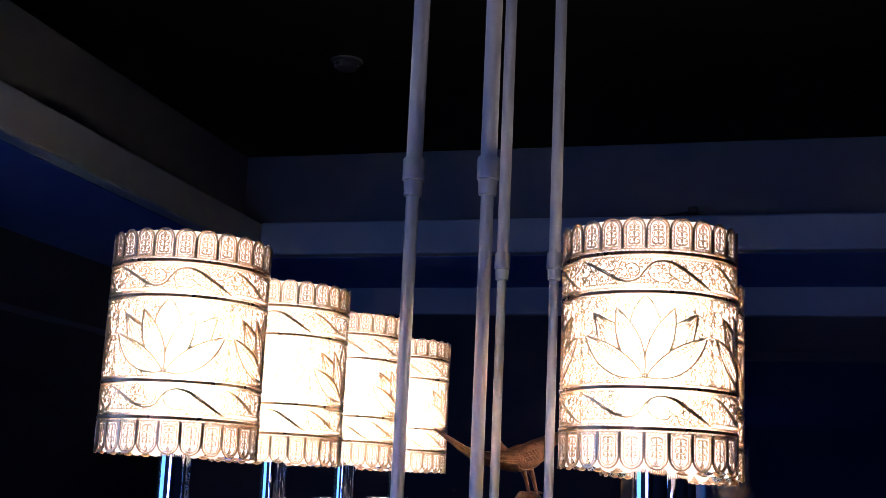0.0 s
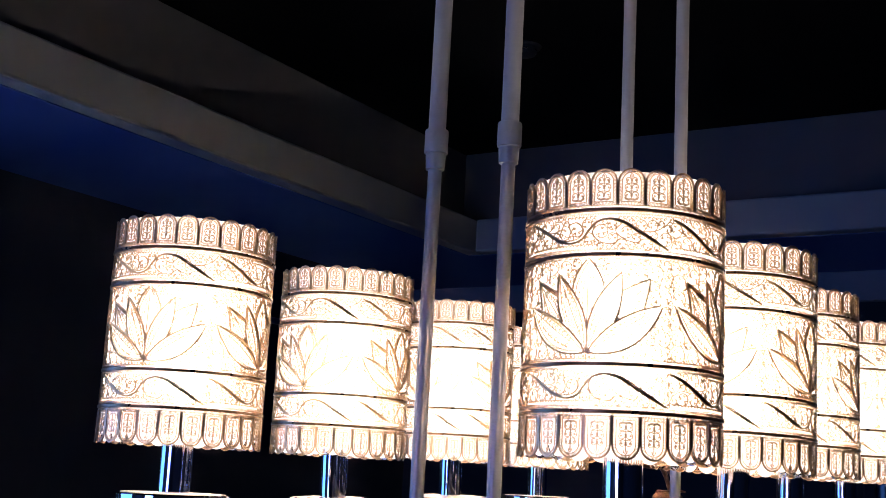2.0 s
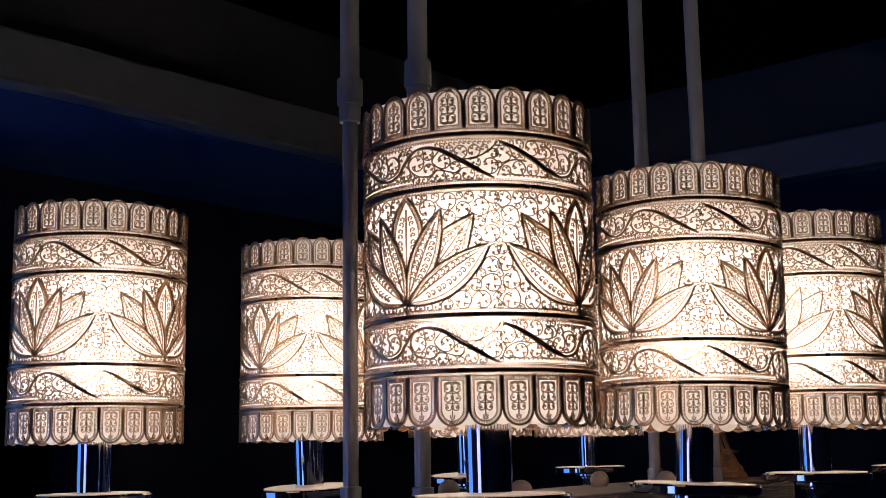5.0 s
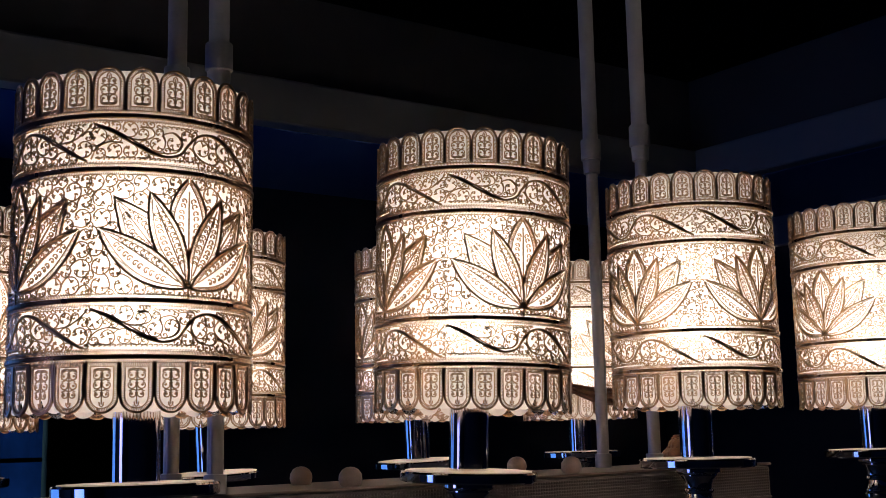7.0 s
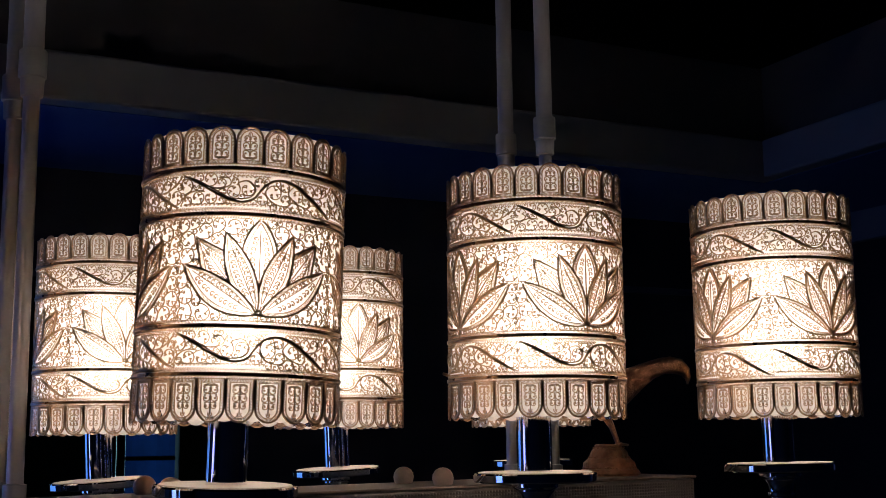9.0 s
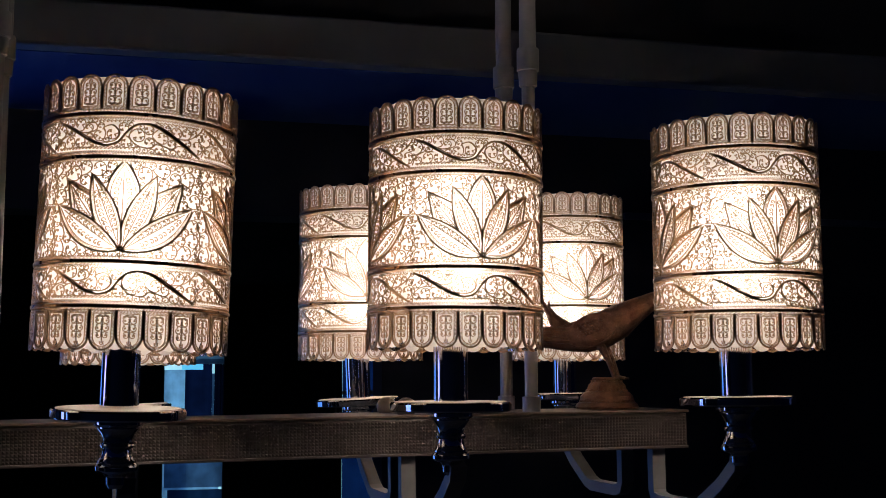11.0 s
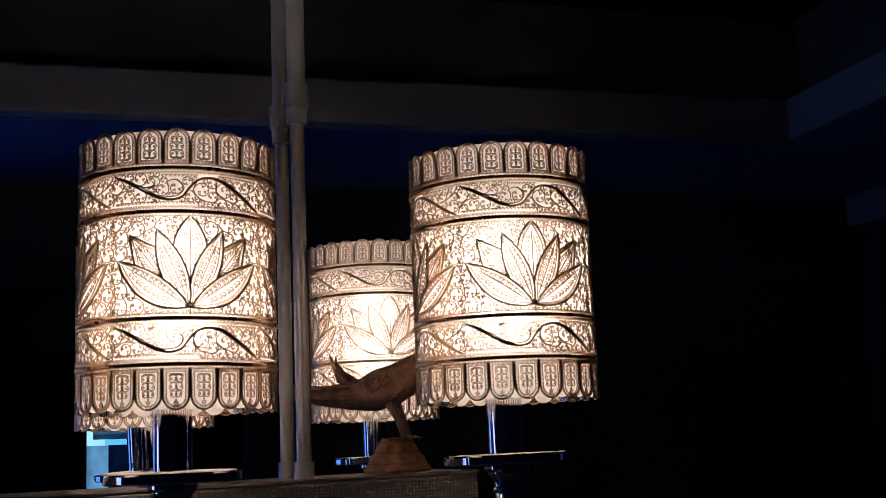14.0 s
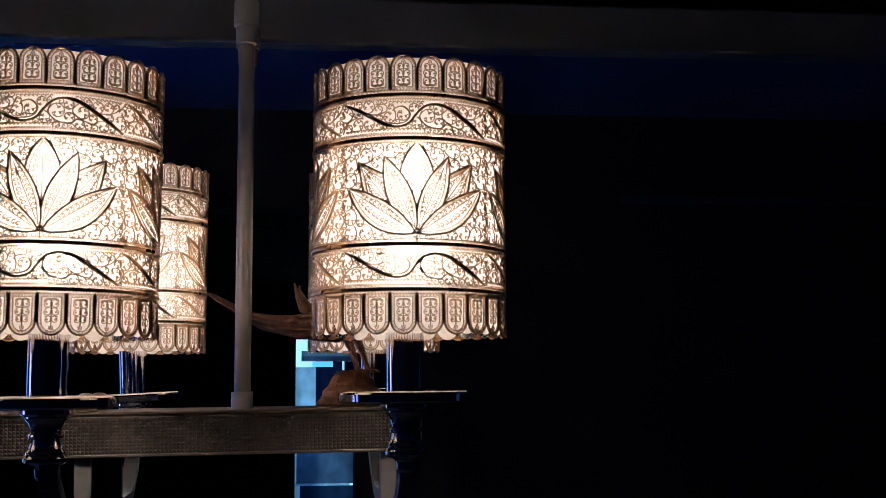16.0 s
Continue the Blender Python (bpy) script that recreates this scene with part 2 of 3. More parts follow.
# dark glazing in the far wall, which mirrors the lit shades faintly
# blue base colour stands in for the dusk glow in the pane
M_DARK_GLASS = material("dark_dusk_glass", (0.006, 0.014, 0.045), 0.02, 0.0, 0.2, 1.5)
M_DARK_GLASS.node_tree.nodes["Principled BSDF"].inputs["Specular IOR Level"].default_value = 0.28
glazing = tagged(new("window_3"), "dark glass pane faintly mirroring the lamps, dusk glow in its colour", "window", "", "structure")
glazing.matrix_world = pose(-0.48, Y1 - 0.058, 0.0, 0, 0, 1.26)
part("pane", box_bm(0.03, 1.87, -0.006, 0.006, 0.93, 2.07), M_DARK_GLASS, glazing)
for x0, x1, z0, z1 in ((0.0, 0.03, 0.9, 2.1), (1.87, 1.9, 0.9, 2.1), (0.03, 1.87, 0.9, 0.93), (0.03, 1.87, 2.07, 2.1)):
    part("window_frame", box_bm(x0, x1, -0.02, 0.014, z0, z1, 0.003), M_WALL, glazing)

# lower ceiling round the raised tray
bm = box_bm(X0, TX0 - 0.05, Y0, Y1, SOFFIT, SOFFIT + 0.012)
box_bm(TX1 + 0.05, X1, Y0, Y1, SOFFIT, SOFFIT + 0.012, bm=bm)
box_bm(TX0 - 0.05, TX1 + 0.05, Y0, TY0 - 0.05, SOFFIT, SOFFIT + 0.012, bm=bm)
box_bm(TX0 - 0.05, TX1 + 0.05, TY1 + 0.05, Y1, SOFFIT, SOFFIT + 0.012, bm=bm)
setting("ceiling_lower", bm, M_BLUE, "plain lower ceiling round the raised tray")
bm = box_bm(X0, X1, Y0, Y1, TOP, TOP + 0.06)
setting("ceiling", bm, M_CEIL, "near-black ceiling inside the raised tray")


def tray_ring(x0, x1, y0, y1, z0, z1, t, bevel=0.004):
    bm = box_bm(x0 - t, x0, y0 - t, y1 + t, z0, z1, bevel)
    box_bm(x1, x1 + t, y0 - t, y1 + t, z0, z1, bevel, bm=bm)
    box_bm(x0, x1, y0 - t, y0, z0, z1, bevel, bm=bm)
    box_bm(x0, x1, y1, y1 + t, z0, z1, bevel, bm=bm)
    return bm


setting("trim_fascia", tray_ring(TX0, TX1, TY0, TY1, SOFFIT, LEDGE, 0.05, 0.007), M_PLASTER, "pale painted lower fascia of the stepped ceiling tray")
setting("trim_tray", tray_ring(TX0 - STEP, TX1 + STEP, TY0 - STEP, TY1 + STEP, SOFFIT + 0.02, TOP, 0.04), M_TRAY, "upper face of the stepped ceiling tray, shade put into its colour")
bm = box_bm(X0, X1, Y1 - 0.03, Y1, 2.209, SOFFIT, 0.004)
setting("trim_cornice", bm, M_PLASTER, "pale cornice along the far wall")

# the hall behind the opening
HX = -13.0
bm = box_bm(HX - 0.15, X0 - 0.12, -1.4, -1.25, 0, 2.9)
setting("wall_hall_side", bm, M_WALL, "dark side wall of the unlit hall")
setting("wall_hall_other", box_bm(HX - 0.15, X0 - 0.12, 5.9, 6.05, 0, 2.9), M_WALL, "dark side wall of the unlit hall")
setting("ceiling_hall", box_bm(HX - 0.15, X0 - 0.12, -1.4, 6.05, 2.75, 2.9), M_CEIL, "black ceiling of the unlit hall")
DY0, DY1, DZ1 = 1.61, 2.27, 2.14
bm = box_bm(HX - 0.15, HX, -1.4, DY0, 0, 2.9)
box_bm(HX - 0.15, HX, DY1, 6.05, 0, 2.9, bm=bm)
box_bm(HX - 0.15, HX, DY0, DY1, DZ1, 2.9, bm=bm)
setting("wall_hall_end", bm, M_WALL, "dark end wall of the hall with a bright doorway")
M_SKY = glow("pale_dusk_sky", (0.36, 0.78, 1.0), 2.4, 0.7)
M_CURTAIN = pane_material("blue_daylit_curtain", (0.40, 0.53, 0.80))
M_FROST = pane_material("frosted_blue_glass", (0.08, 0.12, 0.22))
M_DISPLAY = glow("cyan_display", (0.12, 0.60, 1.0), 2.2)
backdrop = tagged(new("backdrop", bm_mesh("backdrop", box_bm(HX - 0.65, HX - 0.6, DY0 - 0.6, DY1 + 0.6, 0, 2.8), M_SKY)),
                  "pale blue dusk daylight outside the far doorway", "backdrop", "", "structure")

door = tagged(new("door_glazed"), "glazed far door with blue curtain and frosted lower pane", "door", "", "structure")
door.matrix_world = pose(HX - 0.06, DY0, 0)
W = DY1 - DY0


def pane_bm(x, y0, y1, z0, z1):
    """One upright sheet of glass or cloth, slightly waved."""
    bm = bmesh.new()
    n = 8
    cols = [[bm.verts.new((x + 0.004 * math.sin(k * 2.3), y0 + (y1 - y0) * k / n, z)) for z in (z0, z1)] for k in range(n + 1)]
    for a, b in zip(cols, cols[1:]):
        bm.faces.new((a[0], b[0], b[1], a[1]))
    return bm


# solid box and panels made see-through so the sky behind brightens them
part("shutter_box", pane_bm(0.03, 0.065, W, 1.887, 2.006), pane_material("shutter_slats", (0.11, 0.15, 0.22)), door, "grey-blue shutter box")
# darker sheet stands in for shade on the box's lower half
part("box_shade_sheet", pane_bm(0.05, 0.065, W, 1.887, 1.945), pane_material("shaded_box_face", (0.30, 0.36, 0.5)), door, "lower half of the shutter box, shade put into its sheet")
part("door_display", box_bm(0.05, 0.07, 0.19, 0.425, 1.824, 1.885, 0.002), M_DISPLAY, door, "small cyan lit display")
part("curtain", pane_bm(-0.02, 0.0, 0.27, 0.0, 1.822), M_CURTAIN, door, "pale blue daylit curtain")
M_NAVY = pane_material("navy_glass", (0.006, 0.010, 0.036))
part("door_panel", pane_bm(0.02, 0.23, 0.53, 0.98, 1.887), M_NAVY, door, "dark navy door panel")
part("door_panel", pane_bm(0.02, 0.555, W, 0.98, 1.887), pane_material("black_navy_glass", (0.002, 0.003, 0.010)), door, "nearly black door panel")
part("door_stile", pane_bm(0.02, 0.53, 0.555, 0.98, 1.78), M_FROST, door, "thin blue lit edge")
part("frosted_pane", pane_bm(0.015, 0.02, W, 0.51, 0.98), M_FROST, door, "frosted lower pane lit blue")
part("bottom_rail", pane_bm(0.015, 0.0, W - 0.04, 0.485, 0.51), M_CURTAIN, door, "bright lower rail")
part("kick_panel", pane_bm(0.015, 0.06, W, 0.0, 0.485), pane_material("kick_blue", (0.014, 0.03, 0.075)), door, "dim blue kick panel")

# second, dim blue door in a cross wall of the hall
setting("wall_hall_cross", box_bm(-5.42, -5.30, 2.66, 5.9, 0, 2.75), M_WALL, "dark cross wall standing in the hall")
door2 = tagged(new("door_blue"), "dim blue panelled door beside the hall cross wall, glow added behind", "door", "", "structure")
door2.matrix_world = pose(-5.36, 2.40, 0)
# see-through panels stand in for a dimly lit door leaf
M_DIM = pane_material("backlit_blue_panel", (0.013, 0.036, 0.14))
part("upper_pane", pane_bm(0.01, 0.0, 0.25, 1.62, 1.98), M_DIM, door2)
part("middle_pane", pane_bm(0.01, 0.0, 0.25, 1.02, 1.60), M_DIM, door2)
part("lower_pane", pane_bm(0.01, 0.0, 0.25, 0.03, 1.00), pane_material("backlit_dark_blue_panel", (0.003, 0.007, 0.028)), door2)
part("door_frame", box_bm(-0.06, 0.02, -0.03, -0.002, 0, 2.02, 0.003), M_WALL, door2)
part("door_rail", box_bm(0.0, 0.02, 0.0, 0.25, 1.60, 1.62, 0.003), M_WALL, door2)
part("door_rail", box_bm(0.0, 0.02, 0.0, 0.25, 1.00, 1.02, 0.003), M_WALL, door2)
part("door_rail", box_bm(0.0, 0.02, 0.0, 0.25, 1.98, 2.02, 0.003), M_WALL, door2)
# glow sheet added only to light the door leaf from behind
tagged(new("backdrop_glow", bm_mesh("backdrop_glow", box_bm(-5.62, -5.60, 2.41, 2.65, 0, 2.0), M_SKY)), "added pale blue glow sheet behind the hall door", "backdrop", "", "structure")
# unseen wall added to close in the glow sheet
setting("wall_hall_return", box_bm(-5.70, -5.42, 2.66, 2.75, 0, 2.75), M_WALL, "unseen dark wall added beside the glow of the hall door")

# little detector on the dark ceiling
detector = tagged(new("smoke_detector"), "small dark smoke detector on the black ceiling", "detector")
detector.matrix_world = pose(-0.955, 2.47, TOP)
part("detector_base", lathe_bm([(0, -0.004), (0.036, -0.004), (0.038, 0.0), (0, 0.0)], 28), M_DARK, detector, "", True)
part("detector_cap", lathe_bm([(0, -0.024), (0.014, -0.0235), (0.024, -0.020), (0.028, -0.012), (0.029, -0.004), (0, -0.004)], 28), M_DARK, detector, "", True)
for k in range(6):
    part("vent_slot", box_bm(0.0255, 0.0285, -0.006, 0.006, -0.014, -0.010, 0.0005), M_CHROME, detector, "bright vent slot", m=pose(0, 0, 0, 0, 0, 60 * k))

# small dark object lying on the ledge of the tray
cable = tagged(new("loose_cable"), "short dark cable end lying on the tray ledge", "cable")
cable.matrix_world = pose(-0.27, TY1 + 0.055, LEDGE)
part("cable_sheath", box_bm(-0.05, 0.05, -0.008, 0.008, 0.0, 0.012, 0.004), M_DARK, cable, m=pose(0, 0, 0.004, 0, -8, 0))
part("cable_plug", box_bm(0.045, 0.07, -0.012, 0.012, 0.002, 0.022, 0.004), M_DARK, cable, m=pose(0, 0, 0.004, 0, -8, 0))

# ---- filigree drawing on the shades: a runs round the shade in metres, z up ----
R = 0.0785
SHEET_R = 0.0777
PANEL = R * math.pi / 2
LINES = (0.034, 0.0685, 0.150, 0.184)
SHADE_H = 0.2155


class Wire:
    """Collects flat raised wires laid on the round shade."""

    def __init__(self):
        self.v, self.f = [], []

    def line(self, pts, width, height=0.0007, closed=False, r0=None):
        r0 = R if r0 is None else r0
        p = np.asarray(pts, float)
        if len(p) < 2:
            return
        if closed:
            d = np.roll(p, -1, 0) - np.roll(p, 1, 0)
        else:
            d = np.gradient(p, axis=0)
        d /= np.linalg.norm(d, axis=1, keepdims=True) + 1e-12
        n = np.stack([-d[:, 1], d[:, 0]], 1) * width / 2
        base = len(self.v)
        for q, off in ((p - n, 0.0), (p - n * 0.7, height), (p + n * 0.7, height), (p + n, 0.0)):
            ang = q[:, 0] / R
            r = r0 + off
            self.v.extend(np.stack([r * np.cos(ang), r * np.sin(ang), q[:, 1]], 1).tolist())
        k = len(p)
        for i in range(k if closed else k - 1):
            j = (i + 1) % k
            for s in range(3):
                a, b = base + s * k, base + (s + 1) * k
                self.f.append((a + i, a + j, b + j, b + i))

    def ticks(self, outer, inner, pitch, width, height=0.0005):
        """Short cross strokes between two matched lines."""
        o, n = np.asarray(outer, float), np.asarray(inner, float)
        run = np.r_[0, np.cumsum(np.linalg.norm(np.diff(o, axis=0), axis=1))]
        for s in np.arange(pitch / 2, run[-1], pitch):
            a = np.array([np.interp(s, run, o[:, 0]), np.interp(s, run, o[:, 1])])
            b = np.array([np.interp(s, run, n[:, 0]), np.interp(s, run, n[:, 1])])
            self.line([a, b], width, height)

    def mesh(self, name, mat):
        return mesh_of(name, self.v, self.f, mat)


def spline(points, steps=6):
    """A smooth line through the points."""
    p = np.asarray(points, float)
    p = np.vstack([2 * p[0] - p[1], p, 2 * p[-1] - p[-2]])
    out = []
    for i in range(1, len(p) - 2):
        for t in np.linspace(0, 1, steps, endpoint=False):
            a, b, c, d = p[i - 1:i + 3]
            out.append(0.5 * (2 * b + (c - a) * t + (2 * a - 5 * b + 4 * c - d) * t * t + (3 * b - a - 3 * c + d) * t ** 3))
    out.append(p[-2])
    return np.array(out)


def dot(w, c, size):
    """A small soldered bead, as a stubby stroke."""
    w.line([(c[0] - size * 0.5, c[1] - size * 0.2), (c[0] + size * 0.5, c[1] + size * 0.2)], size)


def scroll(w, c, rad, phase, hand):
    """One curled tendril with a three-leaved sprig in its eye."""
    n = 13 if rad > 0.0035 else 9
    th = np.linspace(0, 1.55 * math.pi, n)
    rr = rad * np.interp(th, (0, 1.1 * math.pi, 1.55 * math.pi), (1.0, 0.96, 0.80))
    th, rr = np.r_[-0.9, -0.45, th], np.r_[1.38 * rad, 1.14 * rad, rr]
    ang = phase + hand * th
    w.line(np.stack([c[0] + rr * np.cos(ang), c[1] + rr * np.sin(ang)], 1), 0.00092)
    if rad < 0.0022:
        a = phase + hand * 1.55 * math.pi
        w.line([(c[0] + 0.8 * rad * math.cos(a), c[1] + 0.8 * rad * math.sin(a)), (c[0], c[1])], 0.0011)
        return
    for k in range(3):
        a = phase + hand * (0.75 + k * 1.75)
        arc = [(c[0] + q * rad * math.cos(a + hand * t), c[1] + q * rad * math.sin(a + hand * t)) for q, t in ((0.95, 0.0), (0.72, 0.16), (0.52, 0.42), (0.34, 0.85))]
        w.line(arc[:3], 0.0008)
        w.line(arc[2:], 0.0016)
        if rad > 0.0034:
            dot(w, (c[0] + 0.64 * rad * math.cos(a + hand * 0.80), c[1] + 0.64 * rad * math.sin(a + hand * 0.80)), 0.0012)


def comma_row(w, a0, a1, z, pitch, size, lean, blocked=(), lines=()):
    """A row of small comma curls leaning one way, where nothing else lies."""
    for a in np.arange(a0 + pitch / 2, a1, pitch):
        if any(inside(p, np.array([a]), np.array([z]))[0] for p in blocked):
            continue
        if any(np.min(np.hypot(l[:, 0] - a, l[:, 1] - z)) < size * 0.75 for l in lines):
            continue
        th = np.linspace(0.2, 3.9, 7)
        rr = size * 0.5 * np.linspace(1.0, 0.55, 7)
        w.line(np.stack([a + lean * rr * np.cos(th), z + rr * np.sin(th)], 1), 0.0009)
        dot(w, (a - lean * size * 0.08, z - size * 0.08), 0.0008)


def inside(poly, x, y):
    hit = np.zeros(np.shape(x), bool)
    for (x0, y0), (x1, y1) in zip(poly, np.roll(poly, -1, 0)):
        cross = (y0 > y) != (y1 > y)
        hit ^= cross & (x < (x1 - x0) * (y - y0) / (y1 - y0 + 1e-15) + x0)
    return hit


def fill_scrolls(w, a0, a1, z0, z1, lines, blocked, most, least, limit, seed):
    """Packs tendrils of falling size into what the lines and the blocked outlines leave free."""
    step = 0.00055
    gx, gy = np.meshgrid(np.arange(a0 + step, a1, step), np.arange(z0 + step, z1, step))
    free = np.minimum(np.minimum(gx - a0, a1 - gx) + 0.0015, np.minimum(gy - z0, z1 - gy))
    for ln in lines:
        for q in ln:
            free = np.minimum(free, np.hypot(gx - q[0], gy - q[1]) - 0.0004)
    for poly in blocked:
        free[inside(poly, gx, gy)] = -1
    rng = random.Random(seed)
    for n in range(limit):
        i = np.argmax(np.minimum(free, most) + 0.00002 * np.sin(gx * 900))
        rad = min(free.flat[i], most)
        if rad < least:
            break
        c = (gx.flat[i], gy.flat[i])
        near = min((l[np.argmin(np.hypot(l[:, 0] - c[0], l[:, 1] - c[1]))] for l in lines), key=lambda q: math.hypot(q[0] - c[0], q[1] - c[1]))
        side = 1 if near[1] < c[1] else -1
        scroll(w, c, rad * 0.97, math.atan2(near[1] - c[1], near[0] - c[0]) + rng.uniform(-0.35, 0.35), side)
        free = np.minimum(free, np.hypot(gx - c[0], gy - c[1]) - rad)


def vine_mesh(z0, z1, seed):
    w = Wire()
    h = z1 - z0
    stem = [(0.02, 0.93), (0.10, 0.76), (0.20, 0.50), (0.30, 0.27), (0.38, 0.20), (0.45, 0.30), (0.49, 0.52), (0.54, 0.76),
            (0.61, 0.86), (0.70, 0.76), (0.80, 0.50), (0.90, 0.24), (0.985, 0.05)]
    line = spline([(PANEL * (u - 0.5), z0 + h * v) for u, v in stem], 5)
    w.line(line, 0.0019, 0.0011)
    # the stem swells to a doubled wire on both long slopes
    for f0, f1 in ((0.0, 0.34), (0.66, 1.0)):
        run = line[int(f0 * (len(line) - 1)):int(f1 * (len(line) - 1)) + 1]
        swell = np.sin(np.linspace(0, math.pi, len(run)))[:, None]
        w.line(run + swell * (0.0004, 0.0017), 0.0012, 0.0011)
    twigs = []
    for pts in (((0.30, 0.27), (0.42, 0.32), (0.46, 0.55), (0.42, 0.78), (0.36, 0.72), (0.37, 0.55)),
                ((0.14, 0.66), (0.24, 0.56), (0.31, 0.66), (0.30, 0.84), (0.24, 0.86)),
                ((0.00, 0.10), (0.03, 0.36), (0.09, 0.50), (0.16, 0.48)),
                ((0.54, 0.76), (0.52, 0.46), (0.57, 0.22), (0.65, 0.16), (0.69, 0.32)),
                ((0.70, 0.76), (0.66, 0.52), (0.71, 0.30), (0.79, 0.20), (0.82, 0.30)),
                ((0.80, 0.50), (0.90, 0.56), (0.96, 0.72), (1.00, 0.90))):
        twig = spline([(PANEL * (u - 0.5), z0 + h * v) for u, v in pts], 4)
        twigs.append(twig)
        w.line(twig, 0.0010)
    rows = [line, *twigs]
    comma_row(w, -PANEL * 0.18, PANEL / 2, z1 - 0.0030, 0.0031, 0.0028, 1, (), rows)
    comma_row(w, -PANEL / 2, PANEL * 0.05, z0 + 0.0030, 0.0031, 0.0028, -1, (), rows)
    kept = [np.array([(a, z1 - 0.0030) for a in np.arange(-PANEL * 0.18, PANEL / 2, 0.0015)]), np.array([(a, z0 + 0.0030) for a in np.arange(-PANEL / 2, PANEL * 0.05, 0.0015)])]
    fill_scrolls(w, -PANEL / 2, PANEL / 2, z0, z1, rows + kept, [], 0.0056, 0.0016, 80, seed)
    for z in (z0 + 0.0008, z1 - 0.0008):
        for a in np.arange(-PANEL / 2 + 0.001, PANEL / 2, 0.0019):
            w.line([(a, z - 0.0004), (a + 0.0011, z + 0.0004)], 0.0006)
    return w.mesh("vine_panel", M_GOLD_DARK)


def petal_outline(base, tip, bulge_l, bulge_r, power=0.92, n=14):
    """A pointed leaf from base to tip; the bulges are its half widths to each side."""
    b, t = np.array(base, float), np.array(tip, float)
    ax = t - b
    no = np.array([-ax[1], ax[0]]) / np.linalg.norm(ax)
    s = np.linspace(0, 1, n)
    shape = np.sin(math.pi * s ** power) ** 0.85 if power < 2 else np.minimum(s / 0.5, (1 - s) / 0.5) ** 0.9
    left = b + s[:, None] * ax + (shape * bulge_l)[:, None] * no
    right = b + s[:, None] * ax - (shape * bulge_r)[:, None] * no
    return np.vstack([left, right[::-1][1:-1]]), left, right


Z3 = LINES[1] + 0.0022
PETALS = [  # base, tip, half widths, fullness; from the front to the back
    ((-0.001, 0.006), (-0.0565, 0.0425), 0.0135, 0.0075), ((0.001, 0.006), (0.0565, 0.0425), 0.0075, 0.0135),
    ((-0.0005, 0.008), (-0.0250, 0.0655), 0.0105, 0.0085), ((0.0005, 0.008), (0.0250, 0.0655), 0.0085, 0.0105),
    ((0.0, 0.012), (0.0, 0.0765), 0.0130, 0.0130, 1.25),
    ((-0.016, 0.022), (-0.0465, 0.0615), 0.0125, 0.0125, 2), ((0.016, 0.022), (0.0465, 0.0615), 0.0125, 0.0125, 2)]


def keep_outside(pts, polys):
    """Splits a line into the runs that no nearer petal covers."""
    hid = np.zeros(len(pts), bool)
    for p in polys:
        hid |= inside(p, pts[:, 0], pts[:, 1])
    runs, run = [], []
    for q, h in zip(pts, hid):
        if h:
            if len(run) > 1:
                runs.append(np.array(run))
            run = []
        else:
            run.append(q)
    if len(run) > 1:
        runs.append(np.array(run))
    return runs


def fine(pts, n):
    p = np.asarray(pts, float)
    run = np.r_[0, np.cumsum(np.linalg.norm(np.diff(p, axis=0), axis=1))]
    s = np.linspace(0, run[-1], n)
    return np.stack([np.interp(s, run, p[:, 0]), np.interp(s, run, p[:, 1])], 1)


def petal_meshes():
    front, out = [], []
    for base, tip, bl, br, *full in PETALS:
        base, tip = np.array(base) + (0, Z3), np.array(tip) + (0, Z3)
        loop, left, right = petal_outline(base, tip, bl, br, *full)
        mid = base + (tip - base) * 0.86
        w = Wire()
        for side, inset in ((left, 1), (right, -1)):
            axis = base + np.linspace(0, 1, len(side))[:, None] * (mid - base)
            gap = axis - side
            far = np.linalg.norm(gap, axis=1, keepdims=True)
            inner = side + gap * np.minimum(1, 0.0034 / np.maximum(far, 0.0034))
            o, n = fine(side, 40), fine(inner, 40)
            for r in keep_outside(o, front):
                w.line(r[::2] if len(r) > 4 else r, 0.0015, 0.0010)
            for r in keep_outside(n, front):
                w.line(r[::2] if len(r) > 4 else r, 0.0006)
            vis = [k for k in range(40) if not any(inside(p, o[k:k + 1, 0], o[k:k + 1, 1])[0] for p in front)]
            for k in vis[:-1]:
                for f in (0.0, 0.5):
                    a, b = o[k] * (1 - f) + o[min(k + 1, 39)] * f, n[k] * (1 - f) + n[min(k + 1, 39)] * f
                    w.line([a, b], 0.0003, 0.0005)
            # a row of small curls on each side of the midrib
            for f in np.linspace(0.26, 0.84, 10):
                root = base + (mid - base) * f
                gap = n[int(min(39, f * 39))] - root
                wide = float(np.linalg.norm(gap))
                if wide < 0.0022:
                    continue
                rad = min(0.0017, wide * 0.34)
                c = root + gap * 0.55
                start = math.atan2(-gap[1], -gap[0])
                th = start + inset * np.linspace(-0.4, 3.6, 6)
                curl = np.stack([c[0] + rad * np.cos(th), c[1] + rad * np.sin(th)], 1)
                for r in keep_outside(curl, front):
                    w.line(r, 0.0009)
                for r in keep_outside(np.array([curl[-1], c]), front):
                    w.line(r, 0.0010)
        for r in keep_outside(fine([base + (mid - base) * 0.12, mid], 14), front):
            w.line(r, 0.0008, 0.0009)
        out.append(w.mesh("petal", M_GOLD_DARK))
        front.append(loop)
    return out, front


